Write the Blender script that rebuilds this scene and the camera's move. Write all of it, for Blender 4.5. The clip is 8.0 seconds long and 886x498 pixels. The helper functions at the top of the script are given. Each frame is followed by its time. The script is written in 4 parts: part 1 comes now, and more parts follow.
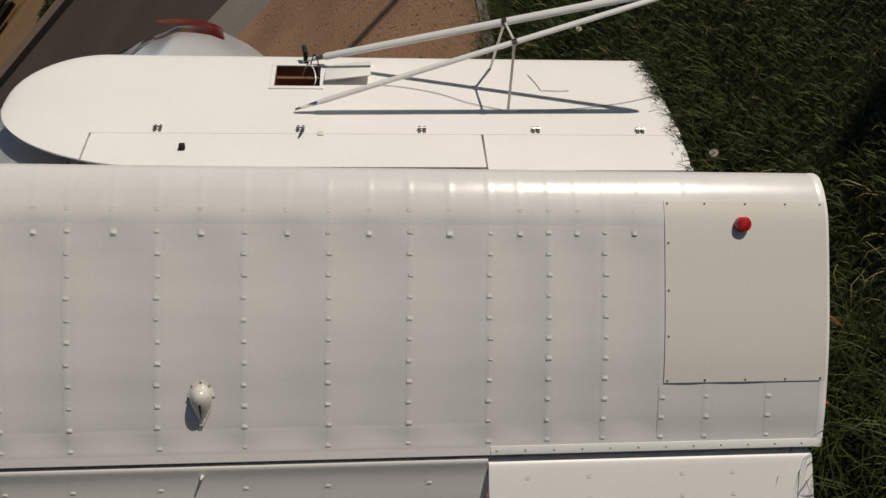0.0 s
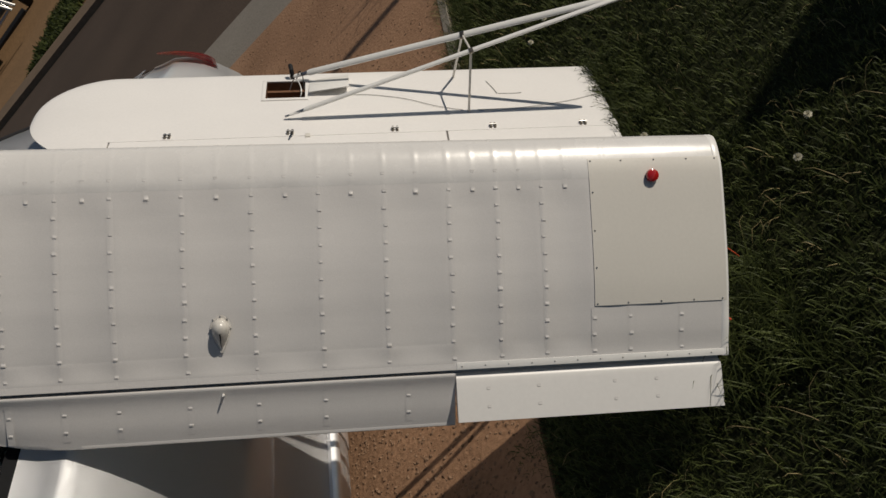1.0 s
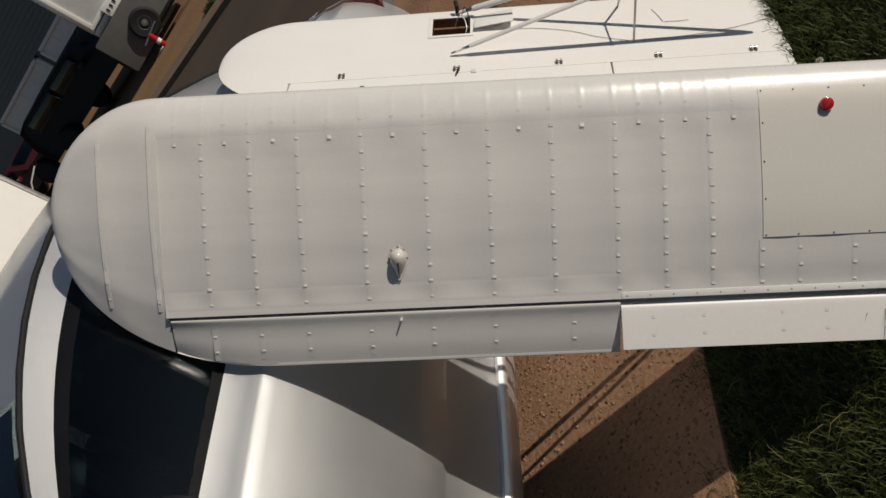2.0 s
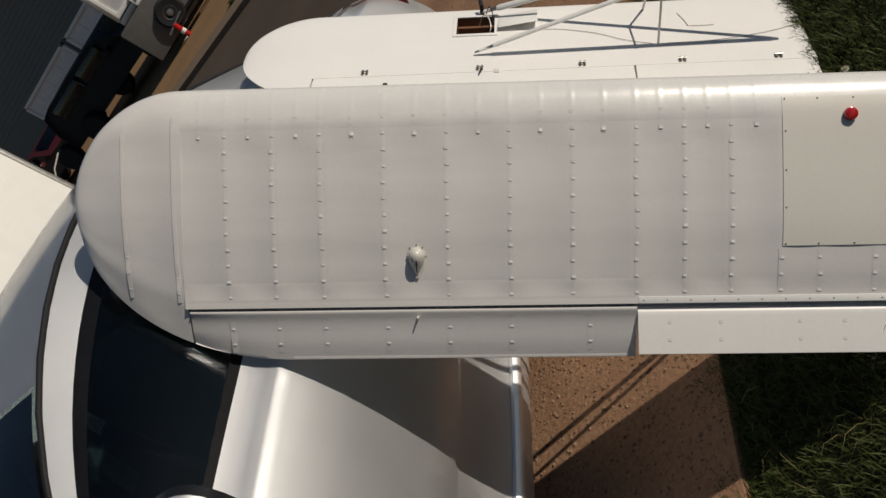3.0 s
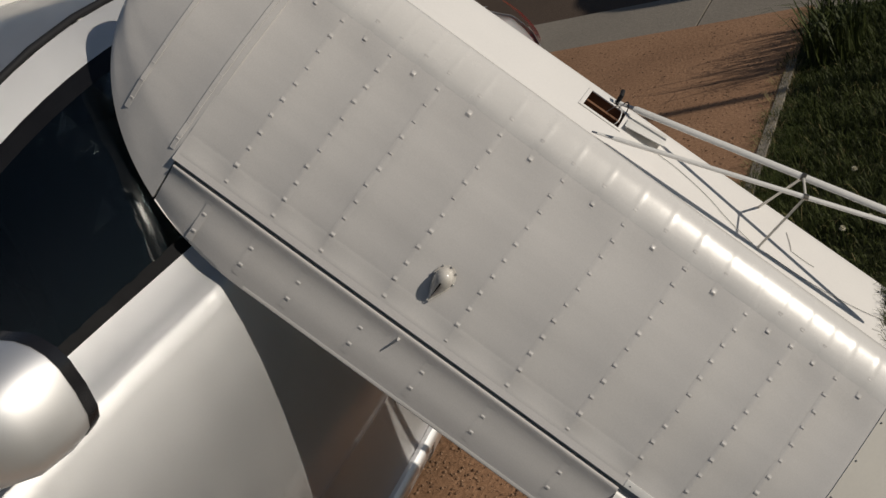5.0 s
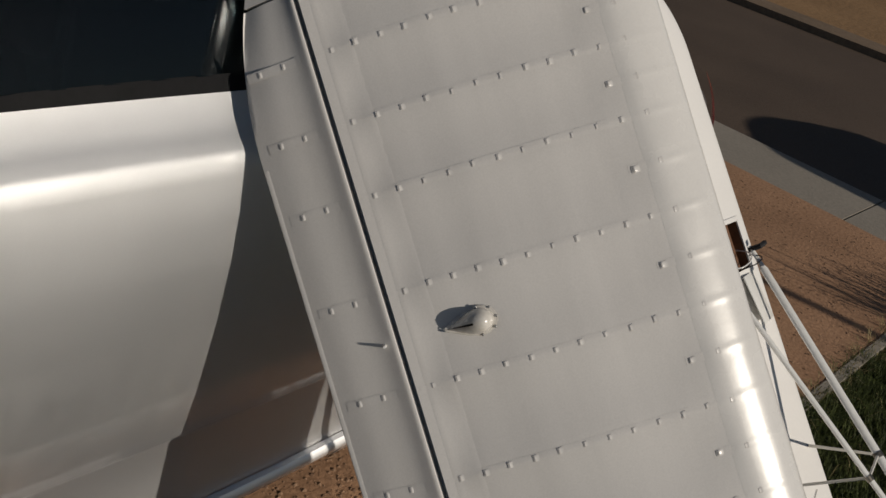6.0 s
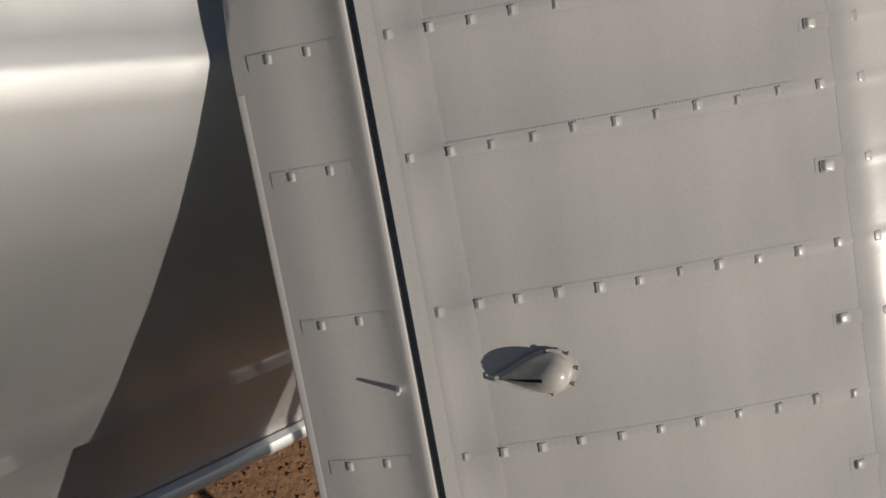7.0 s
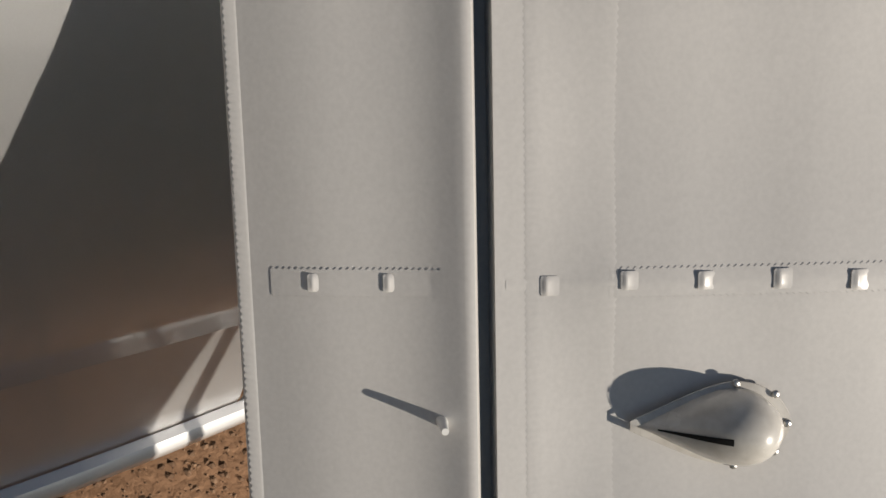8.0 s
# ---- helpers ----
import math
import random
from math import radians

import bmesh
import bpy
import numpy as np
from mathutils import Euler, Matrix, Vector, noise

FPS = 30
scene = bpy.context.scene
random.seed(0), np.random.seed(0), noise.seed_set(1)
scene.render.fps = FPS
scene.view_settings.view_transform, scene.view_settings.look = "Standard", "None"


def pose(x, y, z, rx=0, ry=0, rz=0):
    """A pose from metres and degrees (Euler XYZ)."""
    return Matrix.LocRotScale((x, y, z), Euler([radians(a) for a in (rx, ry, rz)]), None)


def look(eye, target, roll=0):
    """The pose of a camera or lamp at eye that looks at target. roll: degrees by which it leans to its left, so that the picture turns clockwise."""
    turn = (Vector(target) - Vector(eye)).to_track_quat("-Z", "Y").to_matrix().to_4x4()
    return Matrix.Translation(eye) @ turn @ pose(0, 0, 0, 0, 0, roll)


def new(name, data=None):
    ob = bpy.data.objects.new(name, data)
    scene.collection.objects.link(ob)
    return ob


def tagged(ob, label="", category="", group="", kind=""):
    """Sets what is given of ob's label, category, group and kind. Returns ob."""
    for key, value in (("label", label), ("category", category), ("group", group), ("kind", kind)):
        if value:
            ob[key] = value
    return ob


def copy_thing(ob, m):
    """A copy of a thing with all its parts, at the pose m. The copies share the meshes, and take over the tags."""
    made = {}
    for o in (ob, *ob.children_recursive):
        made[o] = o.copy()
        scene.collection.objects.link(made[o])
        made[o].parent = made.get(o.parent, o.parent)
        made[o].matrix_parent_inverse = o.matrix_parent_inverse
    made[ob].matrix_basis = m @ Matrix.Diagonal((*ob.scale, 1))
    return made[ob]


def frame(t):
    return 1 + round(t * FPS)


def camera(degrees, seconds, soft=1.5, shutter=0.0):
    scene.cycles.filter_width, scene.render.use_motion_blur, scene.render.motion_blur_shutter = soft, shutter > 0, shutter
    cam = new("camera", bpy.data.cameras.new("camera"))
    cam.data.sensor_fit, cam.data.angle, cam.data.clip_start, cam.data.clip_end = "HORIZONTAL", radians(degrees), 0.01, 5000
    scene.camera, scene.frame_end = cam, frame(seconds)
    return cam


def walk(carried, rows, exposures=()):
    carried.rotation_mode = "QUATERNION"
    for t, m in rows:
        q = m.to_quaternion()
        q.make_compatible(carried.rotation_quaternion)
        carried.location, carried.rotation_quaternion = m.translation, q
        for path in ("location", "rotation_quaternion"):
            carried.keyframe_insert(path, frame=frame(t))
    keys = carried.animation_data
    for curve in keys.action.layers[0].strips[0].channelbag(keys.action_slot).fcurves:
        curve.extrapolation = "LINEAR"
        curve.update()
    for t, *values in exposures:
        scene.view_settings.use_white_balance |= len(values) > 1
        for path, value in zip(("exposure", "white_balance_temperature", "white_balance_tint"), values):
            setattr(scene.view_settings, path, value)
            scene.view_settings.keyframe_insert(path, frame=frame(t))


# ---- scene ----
cam = camera(52.29, 8.0)
PATH = [
    (0.0, -0.7507, -1.0676, 1.4556, 41.04, 43.39, -95.07),
    (0.3, -0.8935, -1.1235, 1.4576, 41.58, 42.82, -93.97),
    (0.5, -0.9588, -1.1493, 1.4820, 40.04, 43.39, -94.47),
    (0.8, -1.0295, -1.1715, 1.5058, 41.35, 43.86, -97.87),
    (1.0, -1.1002, -1.1583, 1.5341, 41.25, 44.58, -98.46),
    (1.2, -1.1551, -1.1461, 1.5710, 42.57, 46.32, -97.13),
    (1.5, -1.1578, -1.1602, 1.5598, 41.73, 50.65, -93.82),
    (1.7, -1.1481, -1.1781, 1.5672, 41.18, 51.76, -93.01),
    (2.0, -1.1497, -1.1848, 1.5839, 44.39, 52.10, -88.42),
    (2.2, -1.1468, -1.1859, 1.5851, 46.01, 52.16, -85.97),
    (3.3, -1.1516, -1.1915, 1.5934, 47.05, 51.29, -85.27),
    (3.5, -1.1471, -1.1664, 1.5907, 47.92, 50.45, -85.80),
    (3.7, -1.1440, -1.1210, 1.5904, 48.65, 49.44, -85.53),
    (4.0, -1.1151, -1.0480, 1.5791, 48.56, 48.56, -85.88),
    (4.2, -1.1069, -0.9910, 1.5834, 48.78, 47.40, -86.48),
    (4.5, -1.0967, -0.9227, 1.5790, 51.03, 45.17, -84.87),
    (4.7, -1.0667, -0.8838, 1.5677, 57.31, 35.67, -76.33),
    (5.8, -0.8209, -0.6900, 1.4654, 62.81, -12.00, -46.55),
    (6.0, -0.7738, -0.6090, 1.4477, 61.90, -14.37, -46.05),
    (6.2, -0.7161, -0.5240, 1.4126, 60.11, -17.77, -48.40),
    (6.5, -0.6460, -0.4103, 1.3880, 60.17, -18.93, -51.40),
    (6.8, -0.5842, -0.3461, 1.3417, 57.01, -20.05, -46.36),
    (7.0, -0.5058, -0.2882, 1.3141, 53.70, -20.83, -43.73),
    (7.2, -0.4359, -0.2380, 1.2715, 51.22, -21.71, -41.56),
    (7.5, -0.3946, -0.1794, 1.1904, 50.58, -23.99, -40.87),
    (7.7, -0.3608, -0.1335, 1.1548, 48.34, -24.95, -40.84),
    (8.0, -0.3211, -0.0982, 1.0529, 53.24, -31.02, -44.21),
]
# the leaning pose of the first wing: x along the chord, z along the span
WING = pose(0.0, 0.0, 0.870, -30.180, -29.806, -38.610)
walk(cam, [(t, pose(*row)) for t, *row in PATH], [(0.0, -0.53), (0.8, -0.66), (1.2, -0.66), (1.7, -0.54), (3.3, -0.54), (4.7, -0.60), (6.0, -0.70), (6.6, -0.74), (7.1, -0.74), (7.6, -0.34), (8.0, -0.12)])

# ---- world, sun ----
SUN_DIR = Vector((0.167, -0.901, 0.399)).normalized()
world = bpy.data.worlds.new("sky")
scene.world = world
world.use_nodes = True
wt = world.node_tree
sky = wt.nodes.new("ShaderNodeTexSky")
sky.sky_type, sky.sun_disc = "NISHITA", False
sky.dust_density, sky.ozone_density = 0.4, 2.0
sky.sun_elevation = math.asin(SUN_DIR.z)
sky.sun_rotation = math.atan2(SUN_DIR.x, SUN_DIR.y)
wt.links.new(sky.outputs[0], wt.nodes["Background"].inputs[0])
wt.nodes["Background"].inputs[1].default_value = 0.052
sun_data = bpy.data.lights.new("sun", "SUN")
sun_data.energy, sun_data.angle, sun_data.color = 4.6, radians(0.55), (1.0, 0.910, 0.785)
sun = new("sun", sun_data)
sun.matrix_world = look(SUN_DIR * 30, (0, 0, 0))


# ---- materials ----
def material(name, color, rough=0.5, metal=0.0, vary=0.1, grain=60.0, stain=3.0, bump=0.0, bump_scale=200.0,
             coat=0.0, tint=None, spec=0.5, island=0.0, per_object=0.0, streak=1.0):
    """A painted or natural surface: stains and grain at two scales, and fine relief."""
    m = bpy.data.materials.new(name)
    m.use_nodes = True
    nt = m.node_tree
    n, link = nt.nodes, nt.links
    b = n["Principled BSDF"]
    b.inputs["Metallic"].default_value = metal
    b.inputs["Specular IOR Level"].default_value = spec
    b.inputs["Coat Weight"].default_value = coat
    b.inputs["Coat Roughness"].default_value = 0.08
    co = n.new("ShaderNodeTexCoord")
    big, small = n.new("ShaderNodeTexNoise"), n.new("ShaderNodeTexNoise")
    big.inputs["Scale"].default_value, small.inputs["Scale"].default_value = stain, grain
    big.inputs["Detail"].default_value, small.inputs["Detail"].default_value = 5.0, 3.0
    link.new(co.outputs["Object"], small.inputs["Vector"])
    long = n.new("ShaderNodeMapping")
    long.inputs["Scale"].default_value = (1.0, 1.0, streak)
    link.new(co.outputs["Object"], long.inputs["Vector"])
    link.new(long.outputs[0], big.inputs["Vector"])
    add = n.new("ShaderNodeMath")
    add.operation = "ADD"
    link.new(big.outputs[0], add.inputs[0])
    link.new(small.outputs[0], add.inputs[1])
    last = add.outputs[0]
    if island or per_object:
        src = n.new("ShaderNodeNewGeometry").outputs["Random Per Island"] if island else n.new("ShaderNodeObjectInfo").outputs["Random"]
        mul = n.new("ShaderNodeMath")
        mul.operation = "MULTIPLY_ADD"
        mul.inputs[1].default_value = island or per_object
        link.new(src, mul.inputs[0])
        link.new(last, mul.inputs[2])
        last = mul.outputs[0]
    top = 1.0 + 0.5 + (island or per_object)
    ramp = n.new("ShaderNodeMapRange")
    ramp.inputs["From Min"].default_value, ramp.inputs["From Max"].default_value = 0.55, top
    link.new(last, ramp.inputs["Value"])
    mix = n.new("ShaderNodeMix")
    mix.data_type = "RGBA"
    dark = [c * (1 - vary) for c in color]
    lite = list(tint) if tint else [min(1.0, c * (1 + vary)) for c in color]
    mix.inputs[6].default_value, mix.inputs[7].default_value = (*dark, 1), (*lite, 1)
    link.new(ramp.outputs[0], mix.inputs[0])
    link.new(mix.outputs[2], b.inputs["Base Color"])
    rr = n.new("ShaderNodeMapRange")
    rr.inputs["To Min"].default_value, rr.inputs["To Max"].default_value = max(0.02, rough * 0.8), min(1.0, rough * 1.2)
    link.new(big.outputs[0], rr.inputs["Value"])
    link.new(rr.outputs[0], b.inputs["Roughness"])
    if bump:
        bn, bp = n.new("ShaderNodeTexNoise"), n.new("ShaderNodeBump")
        bn.inputs["Scale"].default_value, bn.inputs["Detail"].default_value = bump_scale, 4.0
        link.new(co.outputs["Object"], bn.inputs["Vector"])
        link.new(bn.outputs[0], bp.inputs["Height"])
        bp.inputs["Strength"].default_value, bp.inputs["Distance"].default_value = 0.6, bump
        link.new(bp.outputs[0], b.inputs["Normal"])
    return m


FABRIC = material("painted_fabric", (0.635, 0.615, 0.595), 0.31, vary=0.085, grain=420, stain=24, bump=0.0009, bump_scale=15, coat=0.05, streak=0.09)
LEADING = material("glossy_white_enamel_sheet", (0.655, 0.64, 0.62), 0.27, vary=0.05, grain=300, stain=18, bump=0.0005, bump_scale=22, coat=0.12)
FABRIC2 = material("painted_underside", (0.80, 0.78, 0.755), 0.42, vary=0.04, grain=120, stain=5, bump=0.0004, bump_scale=24)
FLAPSKIN = material("painted_flap", (0.70, 0.685, 0.66), 0.40, vary=0.04, grain=120, stain=8, bump=0.0003, bump_scale=24)
PLATE = material("cream_plate", (0.67, 0.64, 0.58), 0.30, vary=0.04, grain=160, stain=5, bump=0.0003, bump_scale=20, coat=0.1)
WHITE = material("white_enamel", (0.78, 0.77, 0.74), 0.3, vary=0.06, grain=90, stain=9)
CREAM = material("glossy_cream_paint", (0.60, 0.56, 0.50), 0.26, vary=0.22, grain=140, stain=55, coat=0.4, tint=(0.74, 0.715, 0.67))
STEEL = material("bare_steel", (0.55, 0.54, 0.52), 0.35, metal=1.0, vary=0.2, grain=300, stain=30)
BRONZE = material("dull_hinge_metal", (0.20, 0.18, 0.15), 0.4, metal=1.0, vary=0.3, grain=300, stain=60)
REDLENS = material("red_plastic", (0.42, 0.012, 0.014), 0.15, vary=0.1, coat=0.6)
BLACK = material("black_rubber", (0.013, 0.013, 0.015), 0.7, vary=0.3, grain=80, stain=8, spec=0.3)
GLOSSBLACK = material("black_trim", (0.012, 0.012, 0.014), 0.25, vary=0.3, grain=80, stain=8)
SLOT = material("dark_hollow", (0.01, 0.009, 0.008), 0.9, vary=0.2)
WOOD = material("brown_plywood", (0.16, 0.075, 0.035), 0.6, vary=0.35, grain=80, stain=12)
WIRE = material("grey_cord", (0.35, 0.34, 0.32), 0.6, vary=0.2)
SILVER = material("silver_car_paint", (0.95, 0.952, 0.96), 0.53, metal=0.84, vary=0.03, grain=900, stain=2, coat=1.0)
SEAT = material("dark_grey_seat_cloth", (0.035, 0.037, 0.042), 0.85, vary=0.3, grain=200, stain=6)
TAIL = material("tail_lens", (0.32, 0.01, 0.015), 0.12, vary=0.2, coat=1.0)
RIM = material("alloy_wheel", (0.5, 0.5, 0.5), 0.3, metal=1.0, vary=0.1)
DRIVE = material("reddish_aggregate_concrete", (0.33, 0.185, 0.105), 0.9, vary=0.34, grain=55, stain=2.2, bump=0.006, bump_scale=70, tint=(0.46, 0.27, 0.16), spec=0.2)
PEBBLE = material("loose_pebbles", (0.15, 0.075, 0.045), 0.85, vary=0.5, grain=40, stain=8, island=0.8, tint=(0.42, 0.27, 0.17), spec=0.2)
SOIL = material("lawn_soil", (0.030, 0.034, 0.014), 0.95, vary=0.4, grain=70, stain=3, bump=0.02, bump_scale=40, spec=0.1)
ASPHALT = material("brown_asphalt", (0.095, 0.068, 0.05), 0.9, vary=0.3, grain=60, stain=0.7, bump=0.006, bump_scale=90, spec=0.2)
CONCRETE = material("grey_concrete", (0.27, 0.24, 0.20), 0.85, vary=0.2, grain=50, stain=1.5, bump=0.004, bump_scale=70, spec=0.2)
DIRT = material("tan_dirt", (0.27, 0.165, 0.085), 0.95, vary=0.25, grain=20, stain=0.6, bump=0.02, bump_scale=12, spec=0.1)
GRASS = material("grass_blades", (0.025, 0.040, 0.009), 0.6, vary=0.6, grain=15, stain=1.6, island=1.2, tint=(0.092, 0.112, 0.028), spec=0.2)
STRAW = material("dry_grass", (0.24, 0.19, 0.08), 0.7, vary=0.3, island=0.8)
PETAL = material("clover_flower", (0.70, 0.66, 0.52), 0.7, vary=0.15, grain=200)
SIDING = material("grey_siding", (0.16, 0.175, 0.17), 0.7, vary=0.12, grain=20, stain=1.0)
BAR = material("dark_blue_lettering", (0.02, 0.035, 0.10), 0.5, vary=0.1)
PANEL = material("aged_white_panel", (0.80, 0.80, 0.80), 0.5, vary=0.1, grain=8, stain=1)
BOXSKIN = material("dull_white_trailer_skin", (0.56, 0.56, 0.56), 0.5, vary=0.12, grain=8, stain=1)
GREYPANEL = material("grey_trailer_panel", (0.10, 0.095, 0.09), 0.5, vary=0.2, grain=8, stain=1.3)
DARKPAINT = material("dark_vehicle_paint", (0.008, 0.008, 0.010), 0.5, vary=0.2, spec=0.2)
REDPAINT = material("dark_red_paint", (0.05, 0.008, 0.009), 0.4, vary=0.2, spec=0.3)
KERB = material("stained_kerb", (0.20, 0.145, 0.10), 0.9, vary=0.25, grain=20, stain=0.8, spec=0.1)
BARK = material("bark", (0.10, 0.07, 0.05), 0.9, vary=0.4, bump=0.03, bump_scale=20)


def glass_material(name, color, rough=0.0):
    m = bpy.data.materials.new(name)
    m.use_nodes = True
    b = m.node_tree.nodes["Principled BSDF"]
    b.inputs["Base Color"].default_value = (*color, 1)
    b.inputs["Transmission Weight"].default_value = 1.0
    b.inputs["Roughness"].default_value = rough
    b.inputs["IOR"].default_value = 1.45
    return m


GLASS = glass_material("tinted_window_glass", (0.10, 0.17, 0.19))


# ---- building helpers ----
def part(name, bm, mat, parent=None, label="", smooth=True, matrix=None):
    """Links a bmesh as one mesh object, under a thing or a part."""
    me = bpy.data.meshes.new(name)
    bm.to_mesh(me)
    bm.free()
    me.materials.append(mat)
    if smooth:
        me.polygons.foreach_set("use_smooth", [True] * len(me.polygons))
        me.set_sharp_from_angle(angle=radians(38))
    ob = new(name, me)
    if matrix is not None:
        ob.matrix_basis = matrix
    if parent:
        ob.parent = parent
    if label:
        ob["label"] = label
    return ob


def thing(name, matrix, label, category, group="", kind=""):
    ob = new(name)
    ob.matrix_basis = matrix
    ob.empty_display_size = 0.1
    return tagged(ob, label, category, group, kind)


def loft(rings, caps=True, closed=True):
    """A skin through rings of points, each ring with the same count."""
    bm = bmesh.new()
    vs = [[bm.verts.new(p) for p in r] for r in rings]
    n = len(vs[0])
    for a, b in zip(vs, vs[1:]):
        for i in range(n if closed else n - 1):
            j = (i + 1) % n
            bm.faces.new((a[i], a[j], b[j], b[i]))
    if caps:
        bm.faces.new(list(reversed(vs[0])))
        bm.faces.new(vs[-1])
    bmesh.ops.recalc_face_normals(bm, faces=bm.faces)
    return bm


def box(x0, x1, y0, y1, z0, z1, bevel=0.0, segments=2):
    bm = bmesh.new()
    bmesh.ops.create_cube(bm, size=1.0)
    for v in bm.verts:
        v.co = Vector(((x0 + x1) / 2 + v.co.x * (x1 - x0), (y0 + y1) / 2 + v.co.y * (y1 - y0), (z0 + z1) / 2 + v.co.z * (z1 - z0)))
    if bevel:
        bmesh.ops.bevel(bm, geom=bm.edges[:], offset=bevel, segments=segments, profile=0.6, affect="EDGES")
    return bm


def rod(points, radius, sides=10, squash=1.0, side=Vector((0, 0, 1))):
    """A rod of oval section through points."""
    rings = []
    pts = [Vector(p) for p in points]
    for i, p in enumerate(pts):
        d = (pts[min(i + 1, len(pts) - 1)] - pts[max(i - 1, 0)]).normalized()
        u = d.cross(side if abs(d.dot(side.normalized())) < 0.98 else Vector((0, 1, 0))).normalized()
        w = d.cross(u).normalized()
        r = radius[i] if isinstance(radius, (list, tuple)) else radius
        rings.append([p + u * r * math.cos(a) + w * r * squash * math.sin(a) for a in [2 * math.pi * k / sides for k in range(sides)]])
    return loft(rings)


def lathe(profile, steps=24):
    """Profile of (radius, height) turned about z."""
    rings = [[(r * math.cos(2 * math.pi * k / steps), r * math.sin(2 * math.pi * k / steps), h) for k in range(steps)] for r, h in profile]
    return loft(rings)


def sheet(fn, us, vs):
    """A grid of points fn(u, v)."""
    bm = bmesh.new()
    g = [[bm.verts.new(fn(u, v)) for v in vs] for u in us]
    for a, b in zip(g, g[1:]):
        for i in range(len(vs) - 1):
            bm.faces.new((a[i], a[i + 1], b[i + 1], b[i]))
    return bm


def lerp_table(xs, ys, x):
    return float(np.interp(x, xs, ys))


def smooth_table(xs, ys, x):
    """Smooth interpolation through a short table."""
    x = min(max(x, xs[0]), xs[-1])
    i = min(max(int(np.searchsorted(xs, x)) - 1, 0), len(xs) - 2)
    h = xs[i + 1] - xs[i]
    t = (x - xs[i]) / h

    def slope(k):
        if k == 0 or k == len(xs) - 1:
            a = 0 if k == 0 else k - 1
            return (ys[a + 1] - ys[a]) / (xs[a + 1] - xs[a])
        return (ys[k + 1] - ys[k - 1]) / (xs[k + 1] - xs[k - 1])
    m0, m1 = slope(i) * h, slope(i + 1) * h
    return (2 * t**3 - 3 * t * t + 1) * ys[i] + (t**3 - 2 * t * t + t) * m0 + (-2 * t**3 + 3 * t * t) * ys[i + 1] + (t**3 - t * t) * m1


# ---- the wing leaning nearest: x along its chord, -y its upper skin, z along its span ----
RIBS = [0.5286, 0.4235, 0.3188, 0.2235, 0.1277, 0.0017, -0.1235, -0.2469, -0.3691, -0.4920, -0.5850, -0.6737, -0.7686, -0.8417, -0.9456]
ROOT, TIP, AIL_OUT, AIL_IN = -1.040, 0.646, 0.412, -0.494
TEX = -0.133
UPX = [-0.0225, 0.0, 0.0314, 0.065, 0.13, 0.196, 0.263, 0.322, 0.354, 0.372, 0.39, 0.405, 0.415, 0.420]
UPY = [0.0006, 0.0, -0.0044, -0.0072, -0.0112, -0.0105, -0.0065, -0.002, 0.002, 0.0075, 0.0145, 0.024, 0.033, 0.046]
LOX = [-0.0225, 0.05, 0.15, 0.30, 0.37, 0.40, 0.415, 0.420]
LOY = [0.030, 0.050, 0.058, 0.062, 0.062, 0.059, 0.053, 0.046]


def sag(x, z):
    """How far the cloth sinks between two ribs."""
    if x > 0.35 or x < -0.02:
        return 0.0
    for a, b in zip(RIBS, RIBS[1:]):
        if b < z < a:
            t = (a - z) / (a - b)
            return (0.0042 if a > -0.76 else 0.0010) * (0.9 * math.sin(math.pi * t) + 0.1 * math.sin(math.pi * t) ** 2) * min(1, (0.35 - x) / 0.06) * min(1, max(0.0, (x + 0.006) / 0.03))
    return 0.0


def tip_edges(z):
    """Leading and trailing edge of the rounded tip."""
    a = max(0.0, (z - 0.42) / (TIP - 0.42))
    le = 0.19 + 0.23 * math.sqrt(max(0.0, 1 - min(1, a) ** 2))
    c = max(0.0, (z - 0.20) / (TIP - 0.20))
    te = 0.19 - 0.323 * math.sqrt(max(0.0, 1 - min(1, c) ** 2))
    return le, te


def upper(x, z=0.0):
    return smooth_table(UPX, UPY, x) + sag(x, z)


def main_ring(z):
    xs = [-0.0225 + 0.3725 * k / 48 for k in range(49)] + [0.36, 0.372, 0.382, 0.392, 0.40, 0.407, 0.413, 0.4175, 0.420]
    up = [(x, upper(x, z), z) for x in xs]
    lo = [(x, smooth_table(LOX, LOY, x), z) for x in (0.4175, 0.413, 0.405, 0.39, 0.36, 0.28, 0.18, 0.08, 0.0, -0.0225)]
    return up + lo


